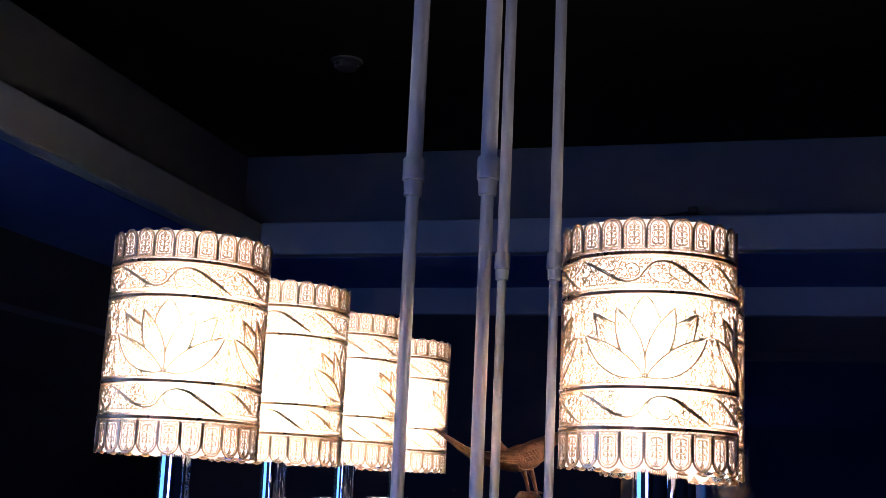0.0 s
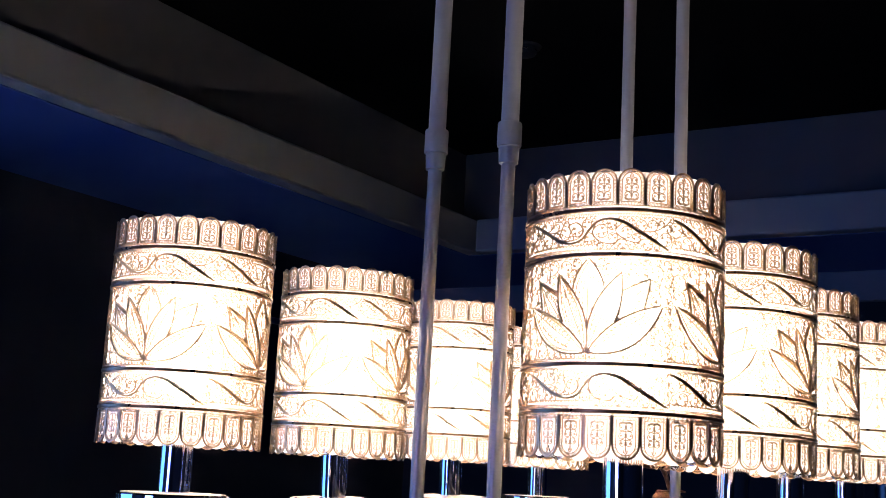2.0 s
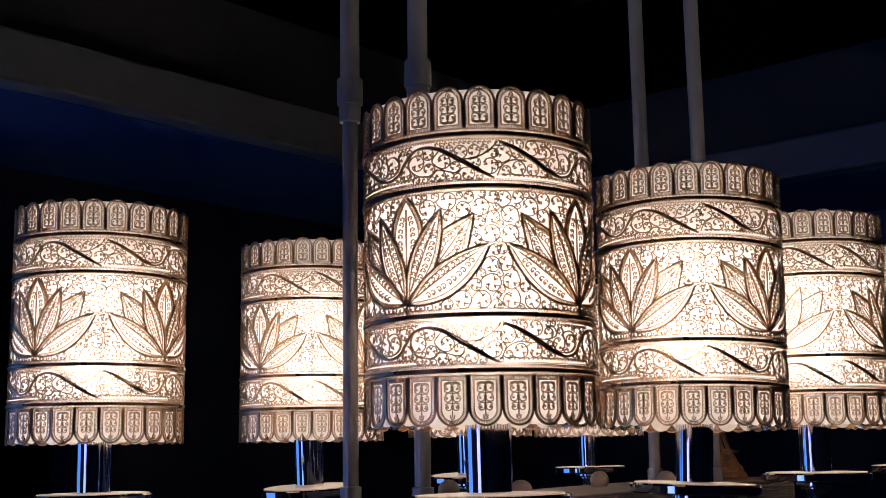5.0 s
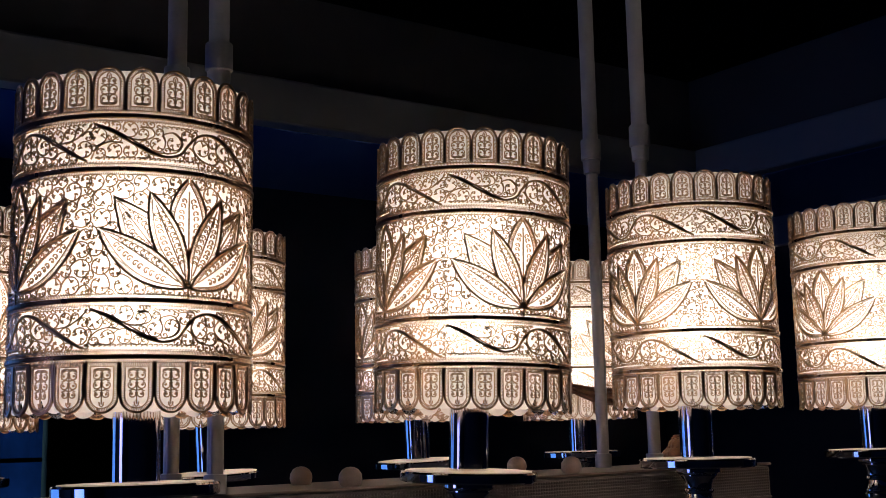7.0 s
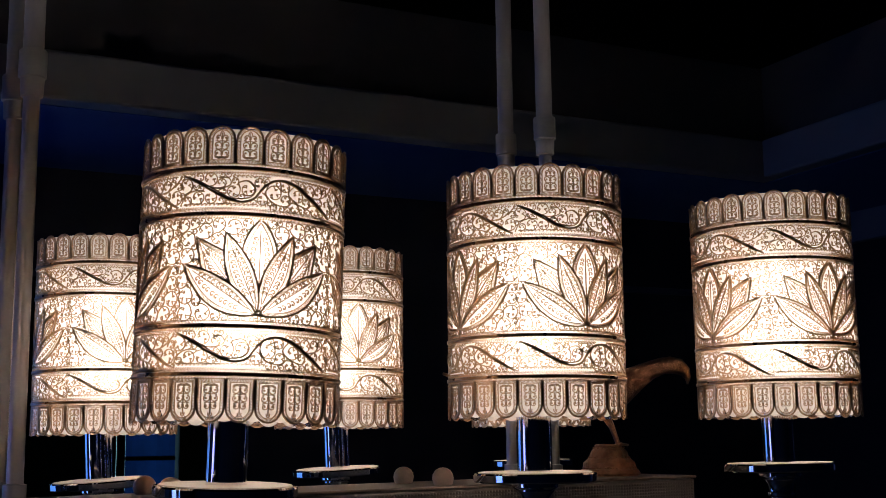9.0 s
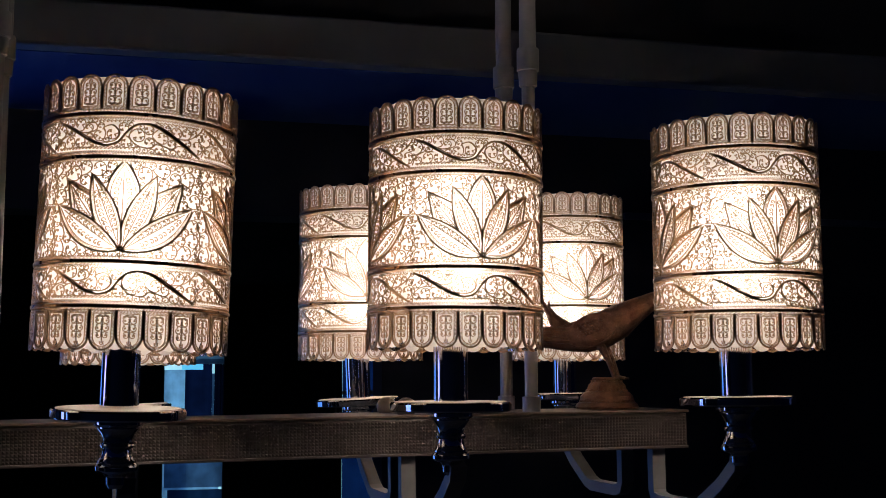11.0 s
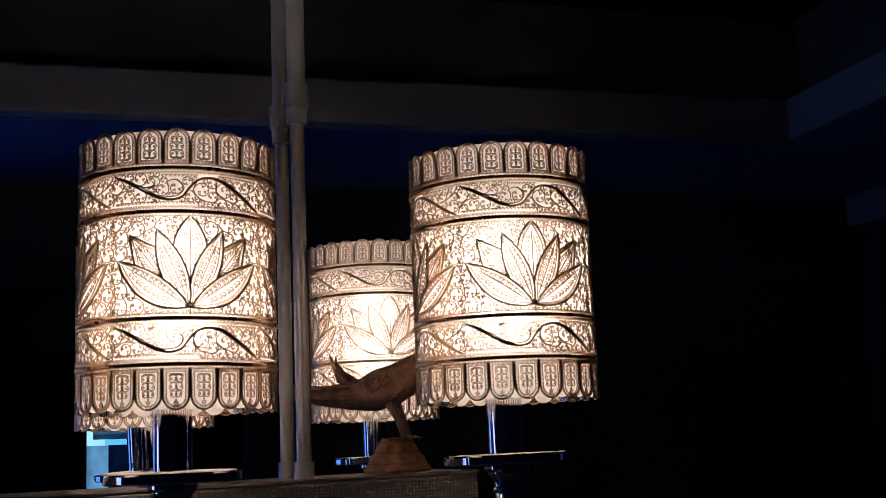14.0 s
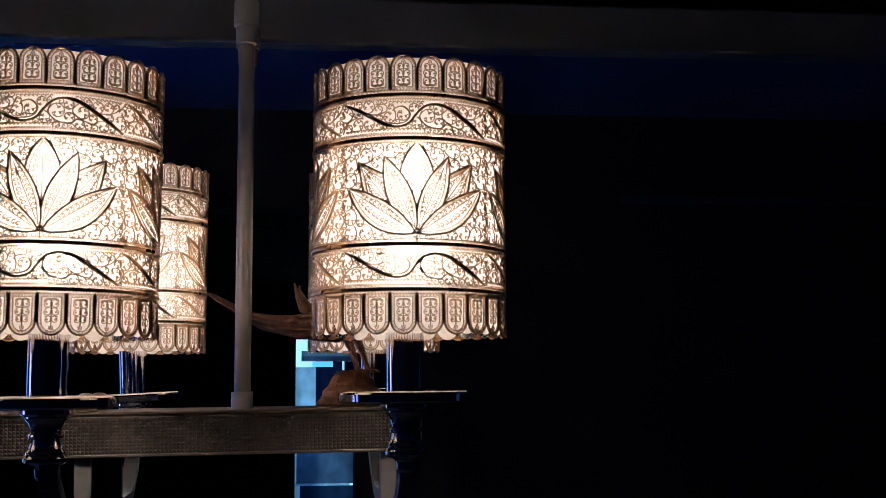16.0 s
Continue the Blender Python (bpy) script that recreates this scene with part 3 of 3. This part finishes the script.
def scroll_field_mesh(loops):
    w = Wire()
    fill_scrolls(w, -PANEL / 2, PANEL / 2, LINES[1] + 0.003, LINES[2] - 0.003, [fine(np.vstack([l, l[:1]]), 70) for l in loops], loops, 0.0060, 0.0016, 110, 5)
    for a in np.arange(-PANEL / 2 + 0.001, PANEL / 2, 0.0019):
        w.line([(a, LINES[1] + 0.0042), (a + 0.0011, LINES[1] + 0.0034)], 0.0006)
    return w.mesh("scroll_panel", M_GOLD_DARK)


def ring_mesh(z):
    """A raised dark rib round the shade."""
    w = Wire()
    a = np.linspace(0, 2 * math.pi * R, 97)
    w.line(np.stack([a, 0 * a + z], 1), 0.0032, 0.0015)
    return w.mesh("band_ring", M_RIB)


def hatch_mesh(z):
    """The finely hatched strips above and below a rib."""
    w = Wire()
    a = np.linspace(0, 2 * math.pi * R, 97)
    for off in (-0.0034, 0.0034):
        w.line(np.stack([a, 0 * a + z + off], 1), 0.0005)
        s = 1 if off > 0 else -1
        for x in np.arange(0, 2 * math.pi * R, 0.00115):
            w.line([(x, z + s * 0.0016), (x + 0.0006, z + off)], 0.00052, 0.0005)
    return w.mesh("hatched_band", M_GOLD)


def scallop_mesh(height, up):
    """One arched tile: outline, hatched border, small tree of curls."""
    w = Wire()
    half = math.pi * R / 24 - 0.00035
    def arch(inset):
        hw, top = half - inset, height - inset
        spring = max(top - hw * 1.02, 0.002)
        th = np.linspace(0, math.pi, 13)
        pts = [(hw, inset)] + [(hw * math.cos(t), spring + (top - spring) * math.sin(t)) for t in th] + [(-hw, inset)]
        return np.array(pts)
    def flip(p):
        p = np.array(p, float)
        return p if up else p * (1, -1)
    o, n = arch(0.0004), arch(0.0030)
    w.line(flip(o), 0.0016, 0.0011)
    w.line(flip(n), 0.0008, 0.0007)
    w.ticks(flip(o), flip(n), 0.0012, 0.0005)
    w.line(flip([(-half, 0.0004), (half, 0.0004)]), 0.0008)
    w.line(flip([(-half + 0.003, 0.003), (half - 0.003, 0.003)]), 0.0006)
    w.ticks(flip([(-half + 0.001, 0.0006), (half - 0.001, 0.0006)]), flip([(-half + 0.0028, 0.0028), (half - 0.0028, 0.0028)]), 0.0012, 0.0006)
    w.line(flip([(0, 0.004), (0, height - 0.0052)]), 0.0008)
    # three pairs of heart curls on the stem, a bud on top and a forked foot
    for z in (0.0082, 0.0140, 0.0196):
        rad = 0.0027 if z < 0.019 else 0.0022
        for s in (-1, 1):
            th = np.linspace(-0.6, 1.45 * math.pi, 10)
            rr = rad * np.linspace(1.05, 0.62, 10)
            cx = s * (rad + 0.0004)
            w.line(flip(np.stack([cx - s * rr * np.cos(th), z + rr * np.sin(th)], 1)), 0.0009)
            dot(w, flip([(cx + s * 0.0003, z)])[0], 0.0015)
            w.line(flip([(s * 0.0004, z - rad), (s * 0.0022, z - rad - 0.0006), (s * 0.0046, z - rad + 0.0004)]), 0.0009)
    top = height - 0.0058
    w.line(flip([(-0.0014, top - 0.001), (-0.0011, top + 0.0008), (0, top + 0.0020), (0.0011, top + 0.0008), (0.0014, top - 0.001)]), 0.0009)
    for s in (-1, 1):
        w.line(flip([(0, 0.0044), (s * 0.0024, 0.0040), (s * 0.0046, 0.0050), (s * 0.0052, 0.0066)]), 0.0010)
    return w.mesh("scallop", M_GOLD)


def sheet_mesh():
    n = 240
    bottom = []
    for k in range(n):
        u = (k * 24 / n + 0.5) % 1 * 2 - 1
        bottom.append(0.012 - 0.0115 * math.sqrt(max(0.0, 1 - 0.92 * u * u)))
    zs = np.linspace(0.034, 0.2132, 9)
    verts, faces = [], []
    for z in (None, *zs):
        for k in range(n):
            a = 2 * math.pi * k / n
            verts.append((SHEET_R * math.cos(a), SHEET_R * math.sin(a), bottom[k] if z is None else z))
    for i in range(len(zs)):
        for k in range(n):
            j = (k + 1) % n
            faces.append((i * n + k, i * n + j, (i + 1) * n + j, (i + 1) * n + k))
    return mesh_of("diffuser", verts, faces, M_SHEET, True)


def lampshade():
    shade = tagged(new("lampshade"), "lit cylindrical cream lampshade with gold lotus filigree", "lampshade", "chandelier lampshades")
    child("diffuser", sheet_mesh(), shade, None, "milky translucent cream sheet")
    for z in LINES:
        child("band_ring", ring_mesh(z), shade, None, "raised dark bronze rib")
        child("hatched_band", hatch_mesh(z), shade, None, "finely hatched gold strip")
    vines = [vine_mesh(LINES[0] + 0.0034, LINES[1] - 0.0034, 3), vine_mesh(LINES[2] + 0.0034, LINES[3] - 0.0034, 3)]
    petals, loops = petal_meshes()
    field = scroll_field_mesh(loops)
    stem = Wire()
    stem.line([(0, LINES[1] + 0.001), (0, Z3 + 0.008)], 0.0012, 0.0012)
    stem.line([(-0.002, Z3 + 0.0052), (0, Z3 + 0.0064), (0.002, Z3 + 0.0052)], 0.0009, 0.001)
    stem = stem.mesh("lotus", M_GOLD_DARK)
    for q in range(4):
        turn = pose(0, 0, 0, 0, 0, 90 * q)
        for me in vines:
            child("vine_panel", me, shade, turn)
        child("scroll_panel", field, shade, turn, "", "stuff")
        lotus = child("lotus", stem, shade, turn, "lotus flower of wire petals")
        for me in petals:
            child("petal", me, lotus)
    top, low = scallop_mesh(SHADE_H - LINES[3] - 0.003, True), scallop_mesh(LINES[0] - 0.003, False)
    for k in range(24):
        child("scallop", top, shade, pose(0, 0, LINES[3] + 0.003, 0, 0, 15 * (k + 0.5)))
        child("scallop", low, shade, pose(0, 0, LINES[0] - 0.003, 0, 0, 15 * (k + 0.5)))
    bulb = part("bulb", lathe_bm([(0, -0.015), (0.007, -0.014), (0.011, -0.006), (0.012, 0.0), (0.012, 0.045), (0.010, 0.058), (0.006, 0.066), (0, 0.069)], 16), M_BULB, shade, "glowing tall warm bulb", True, pose(0, 0, 0.074))
    for watts, z in ((BULB_WATTS * 0.64, 0.0), (BULB_WATTS * 0.36, 0.058)):
        lamp = bpy.data.lights.new("bulb_light", "POINT")
        lamp.energy, lamp.shadow_soft_size, lamp.color = watts, 0.021, (1.0, 0.876, 0.797)
        ob = new("bulb_light", lamp)
        ob.parent = bulb
        ob.location = (0, 0, z)
    return shade


# ---- chandelier ----
CX, CY, CZ, CTURN = -0.365, 1.515, 1.578, 2.3
chand = tagged(new("chandelier"), "long embossed beam chandelier hanging on four grey tubes", "chandelier")
chand.matrix_world = pose(CX, CY, CZ, 0.6, 0, CTURN)
BW, BL, BH = 0.071, 0.446, 0.041
LX = 0.238
LY = (-0.4265, -0.142, 0.142, 0.4265)
NUDGE = {(1, 0): (-0.0042, -0.001), (1, 1): (0.0045, -0.0005), (1, 2): (-0.006, -0.0005), (1, 3): (0.003, -0.0035),
         (-1, 0): (0.0, 0.004), (-1, 1): (-0.0035, 0.006), (-1, 2): (-0.005, 0.003), (-1, 3): (-0.002, -0.003)}
SPOTS = {(s, k): (0.238, y) if s > 0 else (-0.2285, y + (0.006 if k == 1 else 0.011)) for s in (1, -1) for k, y in enumerate(LY)}
SPOTS = {k: (x + NUDGE.get(k, (0, 0))[0], y + NUDGE.get(k, (0, 0))[1]) for k, (x, y) in SPOTS.items()}
part("beam", box_bm(-BW, BW, -BL, BL + 0.009, 0.0, BH - 0.004, 0.0015), M_BEAM, chand)
part("beam_top", box_bm(-BW - 0.002, BW + 0.002, -BL - 0.002, BL + 0.011, BH - 0.003, BH, 0.001), M_BEAM_TOP, chand, "brown board on top of the beam")


def embossed(side):
    """Rows of small pyramids pressed into the side of the beam, with a plain strip along the bottom."""
    v, f = [], []
    rows, cols = 10, 250
    z0, z1 = 0.003, BH - 0.006
    for i in range(rows):
        for j in range(cols):
            y, z = -BL + 0.002 + (j + 0.5) * (2 * BL + 0.005) / cols, z0 + (i + 0.5) * (z1 - z0) / rows
            hy, hz = 0.92 * (BL - 0.002) / cols, 0.46 * (z1 - z0) / rows
            b = len(v)
            x = side * (BW + 0.0003)
            v += [(x, y - hy, z - hz), (x, y + hy, z - hz), (x, y + hy, z + hz), (x, y - hy, z + hz),
                  (x + side * 0.0011, y - hy * 0.3, z - hz * 0.3), (x + side * 0.0011, y + hy * 0.3, z - hz * 0.3),
                  (x + side * 0.0011, y + hy * 0.3, z + hz * 0.3), (x + side * 0.0011, y - hy * 0.3, z + hz * 0.3)]
            q = [(0, 1, 5, 4), (1, 2, 6, 5), (2, 3, 7, 6), (3, 0, 4, 7), (4, 5, 6, 7)]
            f += [tuple(b + k for k in (face if side > 0 else face[::-1])) for face in q]
    return mesh_of("embossing", v, f, M_BEAM)


for s in (1, -1):
    child("embossing", embossed(s), chand, None, "rows of small embossed studs", "stuff")
    part("edge_strip", box_bm(s * BW - 0.002, s * BW + 0.002, -BL, BL + 0.009, -0.0005, 0.0022, 0.0005), M_BEAM, chand)

PLATE = 0.0575
holder_profile = [(0, -0.014), (0.0055, -0.013), (0.0075, -0.010), (0.0080, -0.004), (0.0105, -0.0015), (0.0150, 0.0), (0.0168, 0.0018), (0.0172, 0.0045), (0.0162, 0.0068), (0.0150, 0.0078), (0.0152, 0.0090), (0.0135, 0.0112),
                  (0.0122, 0.0150), (0.0116, 0.0190), (0.0132, 0.0200), (0.0138, 0.0216), (0.0132, 0.0232), (0.0118, 0.0242), (0.0122, 0.0280), (0.0138, 0.0318), (0.0165, 0.0348), (0.0172, 0.0356), (0.0172, 0.0366),
                  (0.0190, 0.0376), (0.0206, 0.0390), (0.0206, 0.0418), (0, 0.0422)]
plate_profile = [(0, 0.0422), (0.020, 0.0424), (0.0525, 0.0432), (0.0543, 0.0445), (0.0546, 0.0500), (0.0538, 0.0514), (0.0515, 0.0516), (0.030, 0.0508), (0, 0.0508)]
tube_profile = [(0, 0.0505), (0.0156, 0.0505), (0.0156, 0.131), (0, 0.131)]
face_profile = [(0.0158, 0.0506), (0.0158, 0.0522), (0.050, 0.0522), (0.0505, 0.0515), (0.0505, 0.0506)]
me_holder = bm_mesh("baluster", lathe_bm(holder_profile, 28), M_CHROME, True)
me_plate = bm_mesh("drip_plate", lathe_bm(plate_profile, 56), M_CHROME, True)
me_face = bm_mesh("plate_face", lathe_bm(face_profile, 56), M_CREAM, True)
me_tube = bm_mesh("candle_tube", lathe_bm(tube_profile, 40), M_CHROME, True)


def sweep(path, wid, thick):
    """A flat bar bent along a path in the x-z plane."""
    bm = bmesh.new()
    p = np.asarray(path, float)
    d = np.gradient(p, axis=0)
    d /= np.linalg.norm(d, axis=1, keepdims=True)
    rings = []
    for q, t in zip(p, d):
        n = np.array([-t[1], t[0]]) * thick / 2
        rings.append([bm.verts.new((q[0] + s * n[0], y, q[1] + s * n[1])) for s, y in ((-1, -wid / 2), (1, -wid / 2), (1, wid / 2), (-1, wid / 2))])
    for a, b in zip(rings, rings[1:]):
        for k in range(4):
            bm.faces.new((a[k], a[(k + 1) % 4], b[(k + 1) % 4], b[k]))
    bm.faces.new(rings[0][::-1]), bm.faces.new(rings[-1])
    return bm


SHIFT = {(1, 0): (0.003, 0.004), (1, 1): (0.0, -0.008), (1, 2): (0.0, -0.004), (1, 3): (0.0, -0.003)}
RAISE = {(1, 0): 0.008, (-1, 0): 0.004, (-1, 1): -0.001, (-1, 2): 0.003}
HOLDER_LEAN = {(1, 0): (-0.4, -0.6), (1, 1): (-1.6, 2.0), (1, 2): (-0.4, 0.3), (-1, 1): (2.8, 0.4), (-1, 2): (2.2, 0.5)}
ARM = [(LX, 0.002), (LX - 0.004, -0.009), (LX - 0.03, -0.028), (LX - 0.075, -0.052), (LX - 0.09, -0.056), (0.075, -0.056), (0.062, -0.053), (0.058, -0.045), (0.058, 0.001)]
me_arm = bm_mesh("arm", sweep(ARM, 0.015, 0.013), M_GREY)
for s in (1, -1):
    for k, y in enumerate(LY):
        hx, hy = SPOTS[s, k]
        dx, dy = SHIFT.get((s, k), (0, 0))
        tilt = pose(hx + dx, hy + dy, RAISE.get((s, k), 0.005), *HOLDER_LEAN.get((s, k), (-0.2, -0.3)), 0)
        child("baluster", me_holder, chand, tilt, "turned chrome baluster")
        plate = child("drip_plate", me_plate, chand, tilt, "round chrome drip plate")
        child("plate_face", me_face, plate, None, "satin cream upper face")
        child("candle_tube", me_tube, chand, tilt, "polished chrome tube")
        child("arm", me_arm, chand, pose(0 if s > 0 else 0.0095, SPOTS[s, k][1], 0, 0, 0, 0 if s > 0 else 180), "bent grey flat bar")

# hanging tubes, telescoped in a coupler
LOWZ = BH
CP = 1.978 - CZ
low_profile = [(0, LOWZ - 0.001), (0.0098, LOWZ - 0.001), (0.0098, LOWZ + 0.016), (0.0072, LOWZ + 0.0165), (0.0072, CP), (0, CP)]
coup_profile = [(0.0074, CP - 0.002), (0.0098, CP - 0.001), (0.0100, CP + 0.001), (0.0106, CP + 0.014), (0.0104, CP + 0.0155), (0.0122, CP + 0.0165), (0.0124, CP + 0.018), (0.0124, CP + 0.040), (0.0118, CP + 0.0415), (0.0093, CP + 0.042)]
up_profile = [(0.0092, CP + 0.02), (0.0092, TOP - CZ - 0.008), (0.0, TOP - CZ - 0.008)]
rose_profile = [(0, TOP - CZ - 0.014), (0.022, TOP - CZ - 0.014), (0.026, TOP - CZ - 0.006), (0.026, TOP - CZ), (0, TOP - CZ)]
me_low = bm_mesh("hanging_tube", lathe_bm(low_profile, 24), M_PIPE, True)
me_coup = bm_mesh("coupler", lathe_bm(coup_profile, 28), M_PIPE, True)
me_up = bm_mesh("upper_tube", lathe_bm(up_profile, 24), M_PIPE, True)
me_rose = bm_mesh("ceiling_cup", lathe_bm(rose_profile, 28), M_PIPE)
for x, y in ((-0.038, -0.271), (0.047, -0.270), (-0.038, 0.284), (0.044, 0.284)):
    tube = child("hanging_tube", me_low, chand, pose(x, y, 0, -0.6, 0, 0), "thin grey hanging tube")
    child("coupler", me_coup, tube)
    child("upper_tube", me_up, tube)
    child("ceiling_cup", me_rose, tube)

me_ball = bm_mesh("knob", lathe_bm([(0, 0), (0.007, 0.0), (0.007, 0.003), (0.0045, 0.0045), (0.007, 0.0065), (0.0100, 0.0105), (0.0110, 0.0150), (0.0104, 0.0195), (0.0078, 0.0235), (0.004, 0.0258), (0, 0.0264)], 20), M_BALL, True)
for y in (-0.137, 0.142):
    for x in (-0.0315, 0.056):
        child("knob", me_ball, chand, pose(x, y, BH - 0.0085), "small round knob")

shade = lampshade()
SPIN = {(1, 0): 4, (1, 1): -7.5, (1, 2): 2.4, (1, 3): 0, (-1, 0): 14, (-1, 1): 3, (-1, 2): -5, (-1, 3): 2}
LEAN_X = {(1, 1): -1.6, (1, 2): -0.4}
LIFT = {(1, 0): 0.0, (1, 1): 0.001, (1, 2): 0.005, (1, 3): 0.006, (-1, 0): -0.003, (-1, 1): -0.001, (-1, 2): 0.005, (-1, 3): 0.006}
place = chand.matrix_world.copy()
for s in (1, -1):
    for k, y in enumerate(LY):
        m = Matrix.Translation(pose(CX, CY, 0, 0, 0, CTURN) @ Vector((*SPOTS[s, k], 1.677 + LIFT[s, k]))) @ pose(0, 0, 0, LEAN_X.get((s, k), 0), 0, SPIN[s, k])
        if (s, k) == (1, 0):
            shade.matrix_world = m
        else:
            copy_thing(shade, m)


# ---- bird figure on the beam ----
def bird_mesh():
    bm = bmesh.new()
    B = 1.578 + BH
    stations = [(-0.197, 0.1215, 0.002, 0.0015), (-0.188, 0.118, 0.0045, 0.0025), (-0.165, 0.107, 0.0055, 0.0035), (-0.140, 0.095, 0.008, 0.0055), (-0.115, 0.087, 0.011, 0.0085),
                (-0.085, 0.083, 0.0135, 0.0105), (-0.055, 0.082, 0.0160, 0.0140), (-0.030, 0.084, 0.0185, 0.0185), (-0.008, 0.090, 0.0200, 0.0210), (0.012, 0.1000, 0.0188, 0.0195),
                (0.030, 0.111, 0.0145, 0.0145), (0.046, 0.1195, 0.0108, 0.0108), (0.060, 0.1245, 0.0098, 0.0098), (0.070, 0.1255, 0.0102, 0.0100), (0.080, 0.1235, 0.0092, 0.0096),
                (0.087, 0.1170, 0.0058, 0.0066), (0.0895, 0.1095, 0.0028, 0.0034), (0.0890, 0.1030, 0.0009, 0.0010)]
    path = np.array([(s, z) for s, z, _, _ in stations])
    d = np.gradient(path, axis=0)
    d /= np.linalg.norm(d, axis=1, keepdims=True)
    seg, rings = 40, []
    for (s, z, hw, hh), t in zip(stations, d):
        n = np.array([-t[1], t[0]])
        ring = []
        for k in range(seg):
            a = 2 * math.pi * k / seg
            ridge = 1 + (0.09 * math.cos(9 * a) if s < -0.02 else 0.0)
            u, v = hw * math.cos(a) * ridge, hh * math.sin(a) * ridge
            ring.append(bm.verts.new((s + n[0] * v, u, z + n[1] * v)))
        rings.append(ring)
    for a, b in zip(rings, rings[1:]):
        for k in range(seg):
            j = (k + 1) % seg
            bm.faces.new((a[k], a[j], b[j], b[k]))
    bm.faces.new(rings[0]), bm.faces.new(rings[-1])

    def blob(m, u=14, v=9):
        bmesh.ops.create_uvsphere(bm, u_segments=u, v_segments=v, radius=1, matrix=m)

    def cone(a, b, r0, r1, seg=10):
        a, b = Vector(a), Vector(b)
        turn = (b - a).to_track_quat("Z", "Y").to_matrix().to_4x4()
        bmesh.ops.create_cone(bm, cap_ends=True, segments=seg, radius1=r0, radius2=r1, depth=(b - a).length, matrix=Matrix.Translation((a + b) / 2) @ turn)

    for side in (1, -1):
        blob(pose(-0.016, side * 0.0150, 0.0895, 0, -20, 0) @ Matrix.Diagonal((0.032, 0.0060, 0.0185, 1)), 24, 14)
        rim = [pose(-0.016, side * 0.0170, 0.0895, 0, -20, 0) @ Vector((0.0315 * math.cos(a), 0, 0.0182 * math.sin(a))) for a in np.linspace(-2.7, 1.0, 17)]
        for p, q in zip(rim, rim[1:]):
            cone(p, q, 0.0013, 0.0013, 6)
        for i in range(5):
            for j in range(4):
                s, z = -0.030 + 0.007 * i + 0.0035 * (j % 2), 0.083 + 0.0042 * j + 0.0019 * i
                blob(pose(s, side * (0.0214 - 9 * (s + 0.018) ** 2), z) @ Matrix.Diagonal((0.0026, 0.0016, 0.0021, 1)), 8, 5)
        for f in range(4):
            cone((-0.035, side * 0.016, 0.082 + 0.003 * f), (-0.085 + 0.006 * f, side * 0.012, 0.080 + 0.004 * f), 0.003, 0.0012, 8)
        cone((-0.012, side * 0.008, 0.080), (0.001, side * 0.009, 0.055), 0.0066, 0.0034)
        cone((0.0005, side * 0.009, 0.056), (0.008, side * 0.009, 0.034), 0.0033, 0.0026)
        for dy in (-0.005, 0.0, 0.005):
            cone((0.007, side * 0.009, 0.0365), (0.019, side * 0.009 + dy, 0.0345), 0.0022, 0.0012, 8)
        blob(pose(0.074, side * 0.0075, 0.1275) @ Matrix.Diagonal((0.0018, 0.0014, 0.0018, 1)), 8, 6)
    # raised plume with a notched tip above the tail
    cone((-0.045, 0, 0.088), (-0.066, 0, 0.103), 0.009, 0.0072)
    cone((-0.064, 0, 0.100), (-0.074, 0, 0.117), 0.0074, 0.0042)
    cone((-0.074, 0, 0.114), (-0.080, 0.001, 0.128), 0.0032, 0.0008)
    cone((-0.072, 0, 0.114), (-0.0715, -0.001, 0.125), 0.0026, 0.0008)
    # lobed mound of carved petals, rising in three rounded steps
    seg, rings, mx, my = 48, [], -0.0037, -0.0026
    for r, z, lobe in ((0.0335, 0.0, 0.02), (0.0345, 0.0025, 0.04), (0.0325, 0.0065, 0.04), (0.0300, 0.0085, 0.01), (0.0292, 0.0105, 0.05), (0.0280, 0.0150, 0.06), (0.0245, 0.0190, 0.04),
                       (0.0222, 0.0208, 0.01), (0.0215, 0.0230, 0.06), (0.0195, 0.0275, 0.07), (0.0168, 0.0310, 0.04), (0.0152, 0.0325, 0.01), (0.0156, 0.0345, 0.02), (0.0140, 0.0360, 0.0)):
        ring = []
        for k in range(seg):
            a = 2 * math.pi * k / seg
            q = r * (1 + lobe * abs(math.sin(7 * a + 40 * z)) + 0.05 * noise.noise((5 * math.cos(a), 5 * math.sin(a), 160 * z)))
            ring.append(bm.verts.new((mx + q * math.cos(a), my + q * math.sin(a), z)))
        rings.append(ring)
    for a, b in zip(rings, rings[1:]):
        for k in range(seg):
            j = (k + 1) % seg
            bm.faces.new((a[k], a[j], b[j], b[k]))
    bm.faces.new(rings[0][::-1]), bm.faces.new(rings[-1])
    for n, r, z, size in ((30, 0.0300, 0.0090, 0.0016), (22, 0.0228, 0.0208, 0.0016), (16, 0.0172, 0.0318, 0.0014)):
        for k in range(n):
            a = 2 * math.pi * k / n
            blob(pose(mx + r * math.cos(a), my + r * math.sin(a), z) @ Matrix.Diagonal((size, size, size * 0.8, 1)), 8, 6)
    return bm


bird = new("bird_statue", bm_mesh("bird_statue", bird_mesh(), M_BRASS, True))
bird.matrix_world = pose(-0.384, 1.912, CZ + BH + 0.0042, 0, 0, 54.4)
tagged(bird, "aged copper bird statue with long tail on stepped base", "statue")
